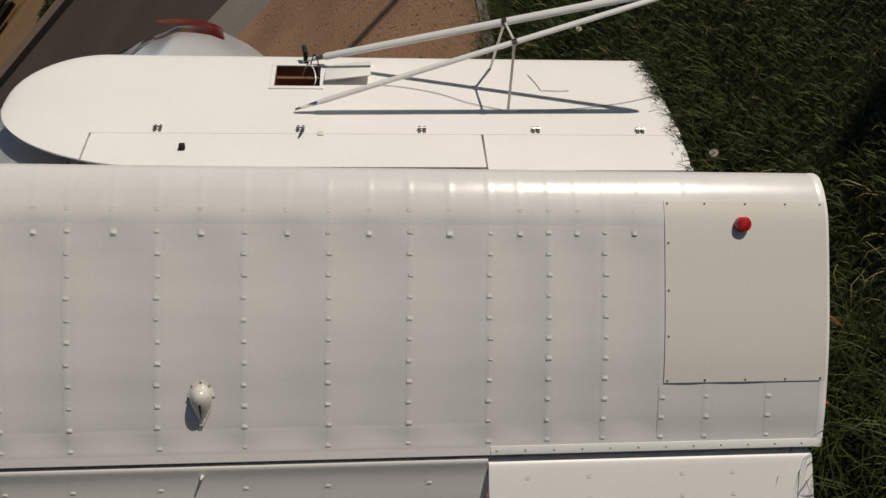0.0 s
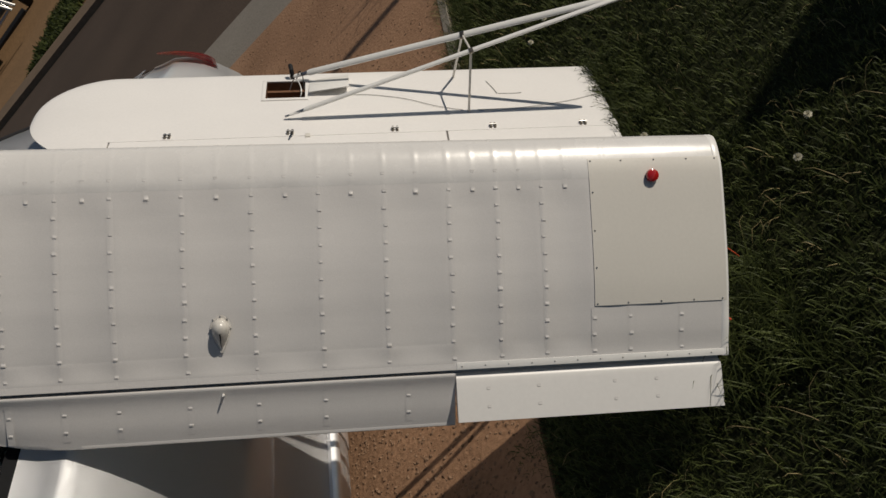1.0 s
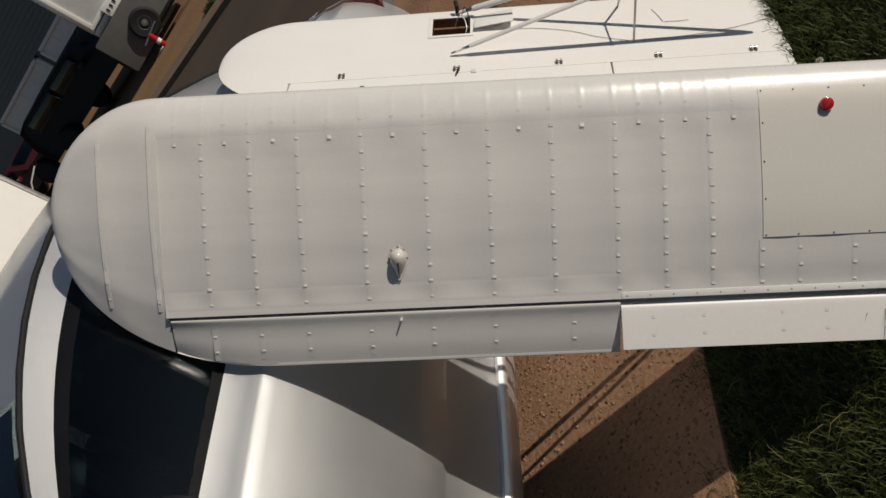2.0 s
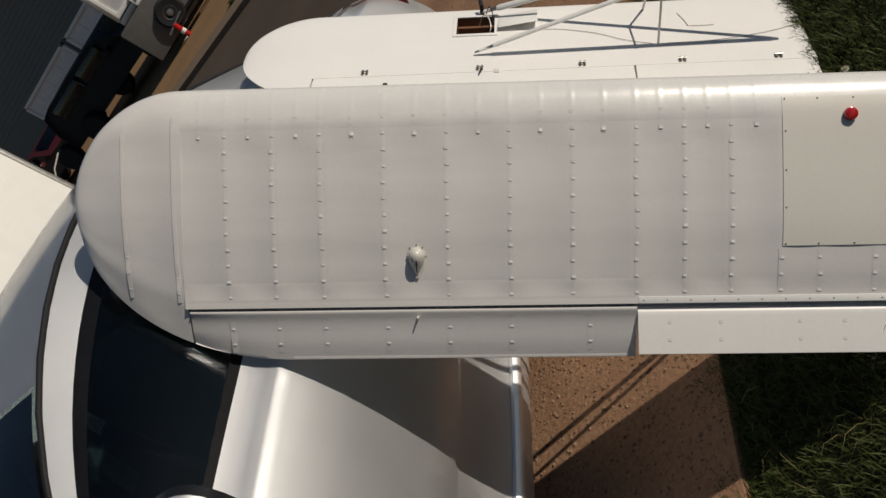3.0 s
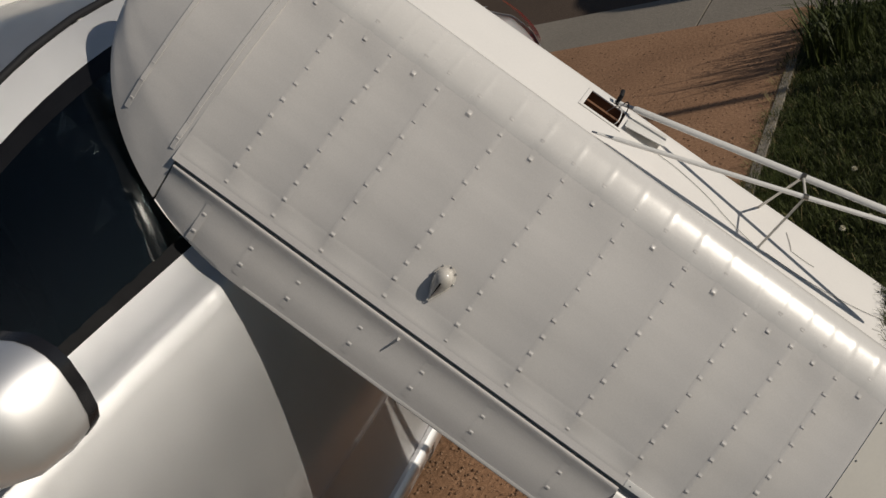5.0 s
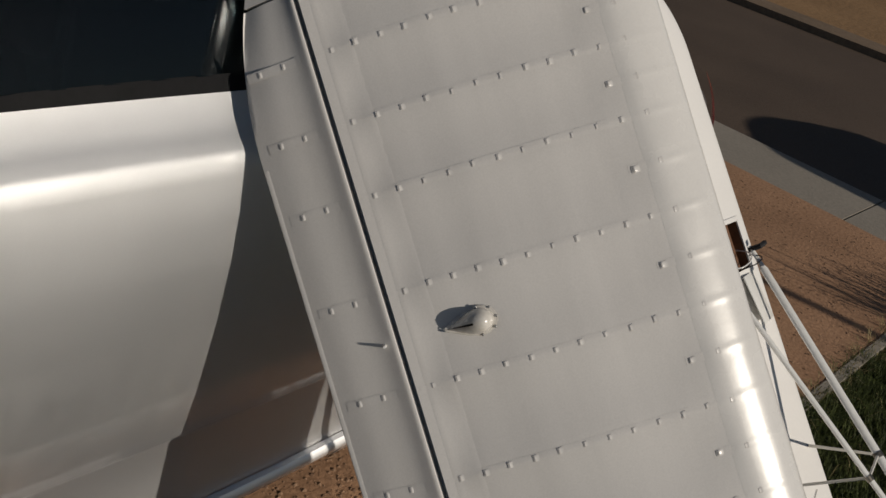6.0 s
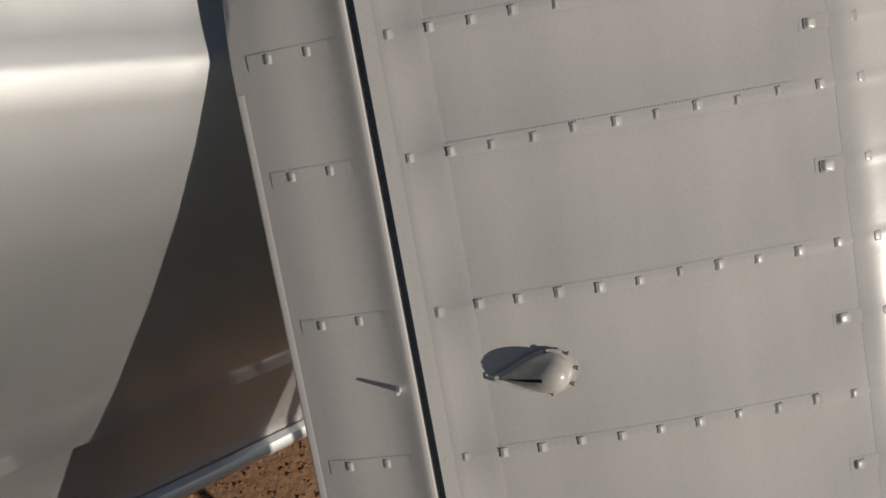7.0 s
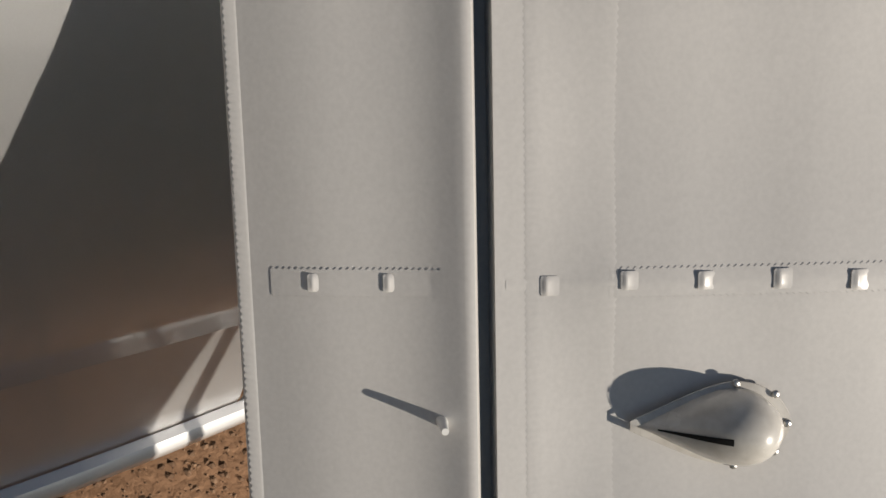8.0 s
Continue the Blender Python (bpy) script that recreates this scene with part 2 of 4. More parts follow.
def tip_ring(z):
    le, te = tip_edges(z)
    k = math.sqrt(max(0.0, 1 - ((z - 0.40) / (TIP - 0.40 + 0.0005)) ** 2))
    k = k ** 0.8
    up, lo = [], []
    tx = [TEX] + UPX
    ty = [0.028] + UPY
    lx = [TEX] + LOX
    ly = [0.035] + LOY
    mid = 0.040
    us = [0.5 - 0.5 * math.cos(math.pi * i / 27) for i in range(28)]
    pivot = te + (le - te) * 0.41

    def across(x):
        """The place on the full chord whose thickness this point of the tip takes."""
        if x > pivot:
            return 0.099 + (x - pivot) * (0.42 - 0.099) / (le - pivot)
        return 0.099 + (x - pivot) * (TEX - 0.099) / (te - pivot)
    for u in us:
        x = te + (le - te) * u
        y = smooth_table(tx, ty, across(x))
        sink = 0.0
        if z > 0.4235 and 0.05 < u < 0.9:
            t = (z - 0.4235) / 0.1051 if z < 0.5286 else (z - 0.5286) / 0.1051
            sink = 0.0056 * math.sin(math.pi * min(1.0, t)) * math.sin(math.pi * (u - 0.05) / 0.85) ** 0.5
        up.append((x, mid + (y - mid) * k + 0.0001 + sink, z))
    for u in reversed(us[1:-1:2]):
        x = te + (le - te) * u
        lo.append((x, mid + (smooth_table(lx, ly, across(x)) - mid) * k, z))
    return up + lo


wing = thing("wing", WING, "white fabric-covered aircraft wing with stitched ribs leaning on the car", "aircraft wing", "pair of wings")
zs = sorted({round(ROOT + (AIL_OUT - ROOT) * k / 72, 4) for k in range(73)} | {round(r, 4) for r in RIBS if r < AIL_OUT})
part("skin", loft([main_ring(z) for z in zs]), FABRIC, wing)
part("wing_tip", loft([tip_ring(z) for z in sorted([AIL_OUT - 0.004 + (TIP - 0.0003 - AIL_OUT + 0.004) * math.sin(math.pi / 2 * k / 40) for k in range(41)] + RIBS[:2])]), FABRIC, wing, "rounded white wing tip")


def aileron_y(x):
    return smooth_table([TEX, -0.0986, -0.066, -0.050, -0.041, -0.035, -0.0315, -0.0292, -0.0280], [0.0325, 0.0212, 0.0142, 0.0098, 0.0058, 0.0030, 0.0024, 0.0050, 0.0150], x)


def aileron_ring(z):
    te = max(TEX, tip_edges(z)[1])
    nose = -0.0280
    xs = [te + (nose - te) * u for u in (0, 0.06, 0.12, 0.2, 0.3, 0.4, 0.5, 0.6, 0.7, 0.78, 0.85, 0.90, 0.93, 0.955, 0.975, 0.99, 1.0)]
    f = (te - nose) / (TEX - nose)
    return [(te - 0.001, 0.0345 * f + 0.022 * (1 - f), z)] + [(x, aileron_y(nose + (x - nose) / f) if f > 0.05 else 0.02, z) for x in xs] + [(-0.0310, 0.032, z), (-0.06, 0.0345, z), (te + 0.004, 0.0370 * f + 0.0295 * (1 - f), z)]


aileron = part("aileron", loft([aileron_ring(AIL_IN + 0.0006 + (AIL_OUT - 0.0085 - AIL_IN) * k / 44) for k in range(45)]), FABRIC, wing, "white fabric-covered aileron, slightly lowered")


def flap_y(x):
    return smooth_table([-0.122, -0.0986, -0.066, -0.046, -0.036, -0.0305], [-0.006, -0.0035, 0.0010, 0.0040, 0.0070, 0.0160], x)


def flap_ring(z):
    xs = [-0.122 + 0.0915 * u for u in (0, 0.3, 0.6, 0.8, 0.88, 0.93, 0.97, 1.0)]
    return [(-0.123, -0.003, z)] + [(x, flap_y(x), z) for x in xs] + [(-0.0325, 0.026, z), (-0.06, 0.022, z), (-0.118, 0.001, z)]


flap = part("flap", loft([flap_ring(z) for z in (-1.028, -0.90, -0.75, -0.60, AIL_IN - 0.0008)]), FLAPSKIN, wing, "white flap beside the aileron")
# the dark shroud behind the hinge gap
part("hinge_shroud", box(-0.0345, -0.0205, 0.0230, 0.0295, ROOT + 0.01, AIL_OUT - 0.002), FABRIC, wing, "shaded recess of the hinge gap")


def tape(name, pts, normal_y, width, parent, mat, across, tooth=0.0028, lift=0.00014, label="", droop=0.0):
    """A tape with pinked edges along points, laid on the cloth."""
    bm = bmesh.new()
    path = [Vector(p) for p in pts]
    seg = [0.0]
    for a, b in zip(path, path[1:]):
        seg.append(seg[-1] + (b - a).length)
    n = max(2, int(seg[-1] / tooth) * 2)
    rows = []
    for i in range(n + 1):
        s = seg[-1] * i / n
        k = min(max(int(np.searchsorted(seg, s)) - 1, 0), len(path) - 2)
        f = (s - seg[k]) / max(1e-6, seg[k + 1] - seg[k])
        p = path[k].lerp(path[k + 1], f)
        w = width / 2 * (1.0 + (0.0011 if i % 2 else -0.0011) / width)
        rows.append([bm.verts.new(p + across * w + Vector((0, normal_y * 0.0001 + droop, 0))), bm.verts.new(p + across * w * (0.2 if droop else 0.8) + Vector((0, -lift + droop * 0.2, 0))),
                     bm.verts.new(p - across * w * (0.2 if droop else 0.8) + Vector((0, -lift + droop * 0.2, 0))), bm.verts.new(p - across * w + Vector((0, normal_y * 0.0001 + droop, 0)))])
    for a, b in zip(rows, rows[1:]):
        for i in range(3):
            bm.faces.new((a[i], a[i + 1], b[i + 1], b[i]))
    bmesh.ops.recalc_face_normals(bm, faces=bm.faces)
    return part(name, bm, mat, parent, label)


def rib_row(z, x0, x1, n=40):
    return [(x0 + (x1 - x0) * k / n, upper(x0 + (x1 - x0) * k / n, z) - 0.0001, z) for k in range(n + 1)]


# hard glossy sheet wrapped round the leading edge, its rib lines showing through
RIDGES = sorted(RIBS[1:12] + [(a + b) / 2 for a, b in zip(RIBS[1:11], RIBS[2:12])] + [-0.722, -0.80])


def nose_point(z, i):
    ring = main_ring(z)
    first = 46
    x, y, _ = ring[first + i]
    x1, y1, _ = ring[first + i + 1]
    d = Vector((x1 - x, y1 - y)).normalized()
    rise = 0.0007 + sum(0.00036 * math.exp(-((z - r) / 0.0042) ** 2) for r in RIDGES if abs(z - r) < 0.02)
    rise += 0.00035 * noise.noise(Vector((z * 9, i * 0.15, 2.0)))
    if i == 0:
        rise = 0.0001
    return (x + d.y * rise, y - d.x * rise, z)


part("leading_edge_sheet", sheet(nose_point, [ROOT + 0.013 + (AIL_OUT - 0.004 - ROOT - 0.013) * k / 420 for k in range(421)], range(17)), LEADING, wing, "smooth glossy white leading edge")
UPZ = Vector((0, 0, 1))
UPXV = Vector((1, 0, 0))
for z in RIBS[2:]:
    x1 = 0.362 if z > -0.76 else 0.083
    tape("rib_tape", rib_row(z, -0.018, x1), -1, 0.0125, wing, FABRIC, UPZ, droop=min(sag(0.2, z + 0.00625), sag(0.2, z - 0.00625)))
# rounded tapes along the trailing part of the skin and on the aileron
def wide_tape(z0, z1, x0, x1, n):
    """The broad tape along the rear of the skin, with pinked edges, following the cloth."""
    def at(u, v):
        z = z0 + (z1 - z0) * u / n
        tooth = 0.0005 * (1 if int(u) % 2 else -1)
        x = x0 + (x1 - x0) * v + (tooth if v > 0.9 else -tooth if v < 0.1 else 0.0)
        return (x, upper(x, z) - (0.00005 if v in (0.0, 1.0) else 0.00020), z)
    return part("edge_tape", sheet(at, range(n + 1), (0.0, 0.03, 0.2, 0.4, 0.6, 0.8, 0.97, 1.0)), FABRIC, wing)


wide_tape(AIL_IN + 0.004, AIL_OUT - 0.006, -0.0098, 0.0280, 560)
tape("edge_tape", [(-0.127, aileron_y(-0.127) - 0.0002, AIL_IN + 0.006 + (0.194 - AIL_IN) * k / 20) for k in range(21)], -1, 0.011, aileron, FABRIC, UPXV, tooth=0.003, droop=0.0014)


def bump_mesh(name, length, width, height, mat):
    """A stitch knot under the tape: a ramp that rises to the rear and drops off steeply."""
    bm = bmesh.new()
    prof = [(0.75, 0.0), (0.45, 0.16), (0.18, 0.46), (-0.02, 0.82), (-0.12, 1.0), (-0.25, 0.90), (-0.38, 0.34), (-0.56, 0.0)]
    side = [(-0.62, 0.0), (-0.46, 0.80), (-0.22, 1.0), (0.22, 1.0), (0.46, 0.80), (0.62, 0.0)]
    g = [[bm.verts.new((width * x * (1.0 if h else 0.85), -height * hx * h, length * zz)) for zz, h in side] for x, hx in prof]
    for a, b in zip(g, g[1:]):
        for i in range(len(side) - 1):
            bm.faces.new((a[i], a[i + 1], b[i + 1], b[i]))
    bmesh.ops.recalc_face_normals(bm, faces=bm.faces)
    me = bpy.data.meshes.new(name)
    bm.to_mesh(me)
    bm.free()
    me.materials.append(mat)
    me.polygons.foreach_set("use_smooth", [True] * len(me.polygons))
    return me


def place(name, me, loc, parent, rot=None, scale=1.0):
    ob = new(name, me)
    ob.parent = parent
    ob.matrix_basis = Matrix.LocRotScale(loc, rot or Euler((0, 0, 0)), (scale, scale, scale))
    return ob


KNOT = bump_mesh("stitch_knot", 0.0064, 0.0056, 0.00085, FABRIC)
BIGKNOT = bump_mesh("large_stitch_knot", 0.0074, 0.0090, 0.0018, FABRIC)
rng = random.Random(4)
STEP = 0.354 / 11


def knot_at(x, z, big=False):
    place("stitch_knot", BIGKNOT if big else KNOT, (x + rng.uniform(-0.0008, 0.0008), upper(x, z) - 0.0005, z + rng.uniform(-0.0012, 0.0012)), wing, Euler((0, 0, rng.uniform(-0.1, 0.1))), rng.uniform(0.85, 1.12))


for i, z in enumerate(RIBS):
    if i < 2:
        continue
    for k in range(12 if i < 12 else 3):
        knot_at(STEP * k, z)
# the two outermost ribs lie in the rounded tip
for z, x0, x1, n in ((0.4235, 0.01, 0.352, 12), (0.5286, 0.02, 0.322, 10)):
    ring = tip_ring(z)[:28]
    rx, ry = [p[0] for p in ring], [p[1] for p in ring]
    tape("rib_tape", [(x0 - 0.02 + (x1 - x0 + 0.03) * k / 30, lerp_table(rx, ry, x0 - 0.02 + (x1 - x0 + 0.03) * k / 30) - 0.0002, z) for k in range(31)], -1, 0.009, wing, FABRIC, UPZ, lift=0.0009)
    for k in range(n):
        x = x0 + (x1 - x0) * k / (n - 1)
        place("stitch_knot", KNOT, (x, lerp_table(rx, ry, x) - 0.0006, z), wing)
# short nose ribs between the long ones, two knots each
for a, b in zip(RIBS[2:12], RIBS[3:13]):
    if b < -0.77:
        b = a - 0.094
    z = (a + b) / 2
    tape("nose_tape", rib_row(z, 0.312, 0.366, 12), -1, 0.012, wing, FABRIC, UPZ)
    knot_at(0.354, z)
    knot_at(0.320, z, True)
z = (RIBS[1] + RIBS[2]) / 2
tape("nose_tape", rib_row(z, 0.312, 0.366, 12), -1, 0.012, wing, FABRIC, UPZ)
knot_at(0.354, z)
knot_at(0.320, z, True)
for z in (0.3188, 0.2235, 0.1277, 0.0017, -0.1235, -0.2469, -0.403):
    tape("rib_tape", [(-0.043 - 0.075 * k / 12, aileron_y(-0.043 - 0.075 * k / 12) - 0.0002, z) for k in range(13)], -1, 0.0125, aileron, FABRIC, UPZ)
    for x in (-0.066, -0.0986):
        place("stitch_knot", KNOT, (x, aileron_y(x) - 0.0005, z), aileron)
for z in (-0.556, -0.655, -0.807, -0.892):
    for x in (-0.062, -0.096):
        place("stitch_knot", KNOT, (x, flap_y(x) - 0.0001, z), flap)

# rib tapes and knots of the underside, mirrored in the car window
UNDER = bump_mesh("under_knot", 0.0070, 0.0070, -0.0018, FABRIC)
for z in RIBS[2:9]:
    tape("rib_tape", [(0.0 + 0.36 * k / 20, smooth_table(LOX, LOY, 0.36 * k / 20) + 0.0004, z) for k in range(21)], 1, 0.0125, wing, FABRIC, UPZ, lift=-0.0003)
    for k in range(12):
        place("stitch_knot", UNDER, (STEP * k, smooth_table(LOX, LOY, STEP * k) + 0.0005, z), wing)

# peg on the aileron
peg = part("peg", rod([(-0.0457, 0.014, -0.0594), (-0.0454, 0.003, -0.0595), (-0.0452, -0.0045, -0.0596)], [0.0034, 0.0021, 0.0016]), WHITE, aileron, "small white peg")
# teardrop blister with its flange and screws
bx0, bx1, bz = 0.0365, 0.0985, -0.0610


def blister_half(u):
    return 0.0163 * (math.sin(math.pi * u ** 1.75) ** 0.62 if 0 < u < 1 else 0.0)


def blister_rise(u):
    return 0.0232 * (math.sin(math.pi * u ** 1.9) ** 0.55 if 0 < u < 1 else 0.0)


def blister_point(u, v):
    x = bx0 + (bx1 - bx0) * u
    return (x, upper(x) + 0.0003 - blister_rise(u) * max(0.0, math.cos(v)) ** 0.8, bz + blister_half(u) * math.sin(v))


blister = part("blister", sheet(blister_point, [0.5 - 0.5 * math.cos(math.pi * k / 30) for k in range(31)], [-math.pi / 2 + math.pi * k / 24 for k in range(25)]), CREAM, wing, "glossy cream teardrop blister with a dark slot")
def flange_ring(grow, lift):
    """The blister's outline, grown outwards, at a height over the cloth."""
    pts = []
    for k in range(48):
        t = k / 48
        u = 1 - abs(2 * t - 1)
        u = min(0.995, max(0.005, 0.5 - 0.5 * math.cos(math.pi * u)))
        d = 1 if t < 0.5 else -1
        x = 0.0700 + (bx0 + (bx1 - bx0) * u - 0.0700) * (1 + grow * 1.1)
        x = max(x, bx0 - 0.0022)
        pts.append((x, upper(x) - lift, bz + d * (blister_half(u) * (1 + grow * 0.6) + grow * 0.008)))
    return pts


part("flange", loft([flange_ring(0.15, 0.0003), flange_ring(0.14, 0.0009), flange_ring(0.0, 0.0013)], caps=False), CREAM, blister)
part("slot", sheet(lambda u, v: (lambda p: (p[0], p[1] - 0.0005, p[2]))(blister_point(u, v)), [0.13 + 0.42 * k / 10 for k in range(11)], [-0.13 + 0.20 * k / 4 for k in range(5)]), SLOT, blister, "dark slot")
SCREW = lathe([(0.0018, 0.0), (0.0018, 0.0008), (0.0012, 0.0014), (0.0003, 0.0016)], 10)
screw_me = bpy.data.meshes.new("screw")
SCREW.to_mesh(screw_me)
SCREW.free()
screw_me.materials.append(STEEL)
FACE = Euler((radians(90), 0, 0))
for a in (-100, -42, 0, 45, 100):
    x, zz = 0.0820 + 0.0192 * math.cos(radians(a)), bz + 0.0186 * math.sin(radians(a))
    place("screw", screw_me, (x, upper(x) - 0.0012, zz), blister, FACE)

# root cover plate with screws and the red knob
def plate_point(u, v):
    x, z = 0.0873 + (0.3735 - 0.0873) * u, -0.7695 + (ROOT + 0.002 + 0.7695) * v
    return (x, upper(x, -0.7686) - 0.0016, z)


bm = sheet(plate_point, [k / 20 for k in range(21)], [k / 4 for k in range(5)])
ext = bmesh.ops.extrude_face_region(bm, geom=bm.faces[:])
bmesh.ops.translate(bm, verts=[g for g in ext["geom"] if isinstance(g, bmesh.types.BMVert)], vec=(0, 0.0022, 0))
bmesh.ops.recalc_face_normals(bm, faces=bm.faces)
plate = part("cover_plate", bm, PLATE, wing, "flat cream cover plate held by small screws")
for u, v in [(0.985, k) for k in (0.02, 0.25, 0.5, 0.75, 0.97)] + [(0.015, k) for k in (0.02, 0.25, 0.5, 0.75, 0.97)] + [(k, 0.02) for k in (0.26, 0.51, 0.77)]:
    p = plate_point(u, v)
    place("screw", screw_me, (p[0], p[1] - 0.0002, p[2]), plate, FACE, 0.95)
knob = part("knob", lathe([(0.0120, 0), (0.0128, 0.004), (0.0128, 0.008), (0.0115, 0.0115), (0.0075, 0.0135), (0.0015, 0.0139)], 28), REDLENS, wing, "round glossy red knob",
            matrix=Matrix.LocRotScale((0.337, upper(0.337) - 0.001, -0.8955), FACE, None))
# metal strip with screws above the flap, and the edge band of the root
part("strip", box(-0.0225, -0.0090, -0.0006, 0.0030, ROOT + 0.006, AIL_IN - 0.002, 0.0006), WHITE, wing, "thin painted metal strip with screws")
for k in range(12):
    place("screw", screw_me, (-0.016, -0.0006, AIL_IN - 0.012 - 0.0455 * k), wing, FACE, 0.8)
ring = main_ring(ROOT)
mid = Vector((0.19, 0.03, 0))
bm = loft([[(p[0], p[1], ROOT - 0.003) for p in ring], [(mid.x + (p[0] - mid.x) * 1.004, mid.y + (p[1] - mid.y) * 1.03, ROOT - 0.001) for p in ring], [(mid.x + (p[0] - mid.x) * 1.004, mid.y + (p[1] - mid.y) * 1.03, ROOT + 0.010) for p in ring], [(p[0], p[1], ROOT + 0.012) for p in ring]])
part("root_rib", bm, WHITE, wing, "worn white root rib")

# a loose orange lead at the root
def lead(pts, r, mat, label):
    return part("lead", rod(pts, r, 6, side=Vector((0.2, 1, 0.1))), mat, wing, label)


ORANGE = material("orange_lead_cover", (0.45, 0.06, 0.015), 0.5, vary=0.2)
lead([(0.190, 0.010, ROOT + 0.004), (0.188, 0.004, ROOT - 0.012), (0.178, -0.002, ROOT - 0.024), (0.172, 0.004, ROOT - 0.034)], 0.0013, ORANGE, "short orange lead")
lead([(0.052, 0.012, ROOT + 0.004), (0.050, 0.004, ROOT - 0.006), (0.046, 0.002, ROOT - 0.012)], 0.0022, ORANGE, "short orange lead")

# ---- the second wing, underside up: x to its leading edge, z along its span ----
SECOND = Matrix(((0.9956, -0.0905, 0.0, 0.965), (0.066, 0.7245, 0.685, -0.194), (-0.062, -0.682, 0.728, 0.444), (0, 0, 0, 1)))
wing_b = thing("wing", SECOND, "white aircraft wing showing its strutted underside leaning on the car", "aircraft wing", "pair of wings")
BROOT, BTIP, BOUT, BIN = -0.628, 1.012, 0.775, -0.140
HX0, HX1, HZ0, HZ1 = 0.192, 0.296, 0.252, 0.366


def b_edges(z):
    a = min(1.0, max(0.0, (z - 0.80) / (BTIP - 0.80)))
    c = min(1.0, max(0.0, (z - 0.60) / (BTIP - 0.60)))
    return 0.155 + 0.222 * math.sqrt(max(0.0, 1 - a * a)), 0.155 - 0.307 * math.sqrt(max(0.0, 1 - c * c))


def b_under(x):
    return smooth_table([-0.152, 0.0, 0.25, 0.34, 0.36, 0.372, 0.377], [0.004, 0.002, 0.0, 0.002, 0.007, 0.015, 0.026], x)


def b_over(x):
    return smooth_table([-0.152, -0.05, 0.1, 0.25, 0.34, 0.365, 0.377], [0.010, 0.040, 0.064, 0.066, 0.054, 0.042, 0.026], x)


bxs = [-0.020, 0.03, 0.09, 0.14, HX0, 0.23, 0.26, HX1, 0.32, 0.34, 0.35, 0.36, 0.367, 0.373, 0.377]
bzs = [BROOT, -0.5, -0.4, -0.3, -0.2, -0.1, 0.0, 0.1, 0.18, HZ0, 0.31, HZ1, 0.45, 0.55, 0.65, BOUT]
bm = bmesh.new()
under = [[bm.verts.new((x, b_under(x), z)) for x in bxs] for z in bzs]
over = [[bm.verts.new((x, b_over(x) if 0 < i < len(bxs) - 1 else (0.034 if i == 0 else b_under(x)), z)) for i, x in enumerate(bxs)] for z in bzs]
for j in range(len(bzs) - 1):
    for i in range(len(bxs) - 1):
        hole = HX0 <= bxs[i] < HX1 and HZ0 <= bzs[j] < HZ1
        if not hole:
            bm.faces.new((under[j][i], under[j][i + 1], under[j + 1][i + 1], under[j + 1][i]))
        bm.faces.new((over[j][i], over[j + 1][i], over[j + 1][i + 1], over[j][i + 1]))
    bm.faces.new((under[j][0], under[j + 1][0], over[j + 1][0], over[j][0]))
for j in (0, len(bzs) - 1):
    for i in range(len(bxs) - 1):
        bm.faces.new((under[j][i], under[j][i + 1], over[j][i + 1], over[j][i]))
bmesh.ops.remove_doubles(bm, verts=bm.verts, dist=0.0002)
bmesh.ops.recalc_face_normals(bm, faces=bm.faces)
part("skin", bm, FABRIC2, wing_b)


def b_tip_ring(z):
    le, te = b_edges(z)
    k = math.sqrt(max(0.0, 1 - ((z - 0.76) / (BTIP - 0.76 + 0.0005)) ** 2)) ** 0.8
    us = [0.5 - 0.5 * math.cos(math.pi * i / 19) for i in range(20)]
    mid = 0.026
    up = [(te + (le - te) * u, mid + (b_under(-0.152 + 0.529 * u) - mid) * k, z) for u in us]
    lo = [(te + (le - te) * u, mid + (b_over(-0.152 + 0.529 * u) - mid) * k, z) for u in reversed(us[1:-1])]
    return up + lo


part("wing_tip", loft([b_tip_ring(BOUT - 0.004 + (BTIP - 0.0005 - BOUT + 0.004) * math.sin(math.pi / 2 * k / 18)) for k in range(19)]), FABRIC2, wing_b, "rounded white wing tip")


def b_ail_ring(z, y0):
    te = max(-0.152, b_edges(z)[1])
    return [(te, 0.005 + y0 * 1.4, z), (te + (-0.022 - te) * 0.3, 0.0035 + y0, z), (te + (-0.022 - te) * 0.7, 0.002 + y0 * 0.4, z), (-0.026, 0.0022, z), (-0.0185, 0.0034, z), (-0.0185, 0.030, z), (te + (-0.022 - te) * 0.4, 0.026 + y0, z), (te, 0.009 + y0 * 1.4, z)]


part("aileron", loft([b_ail_ring(BIN + 0.003 + (BOUT - BIN - 0.012) * k / 24, 0.0) for k in range(25)]), FABRIC2, wing_b, "white aileron with metal hinges")
part("flap", loft([b_ail_ring(z, 0.006) for z in (BROOT + 0.004, -0.4, -0.25, BIN - 0.003)]), FABRIC2, wing_b, "white flap with metal hinges")
HINGE_Z = [0.619, 0.290, 0.003, -0.271, -0.528]
for z in HINGE_Z:
    h = part("hinge", box(-0.014, 0.006, -0.0045, 0.002, z - 0.0095, z - 0.0035, 0.001), BRONZE, wing_b, "small dark metal hinge")
    part("leaf", box(-0.014, 0.006, -0.0045, 0.002, z + 0.0025, z + 0.0085, 0.001), BRONZE, h)
    part("pin", rod([(-0.004, -0.005, z - 0.011), (-0.004, -0.005, z + 0.010)], 0.0022, 8), STEEL, h)
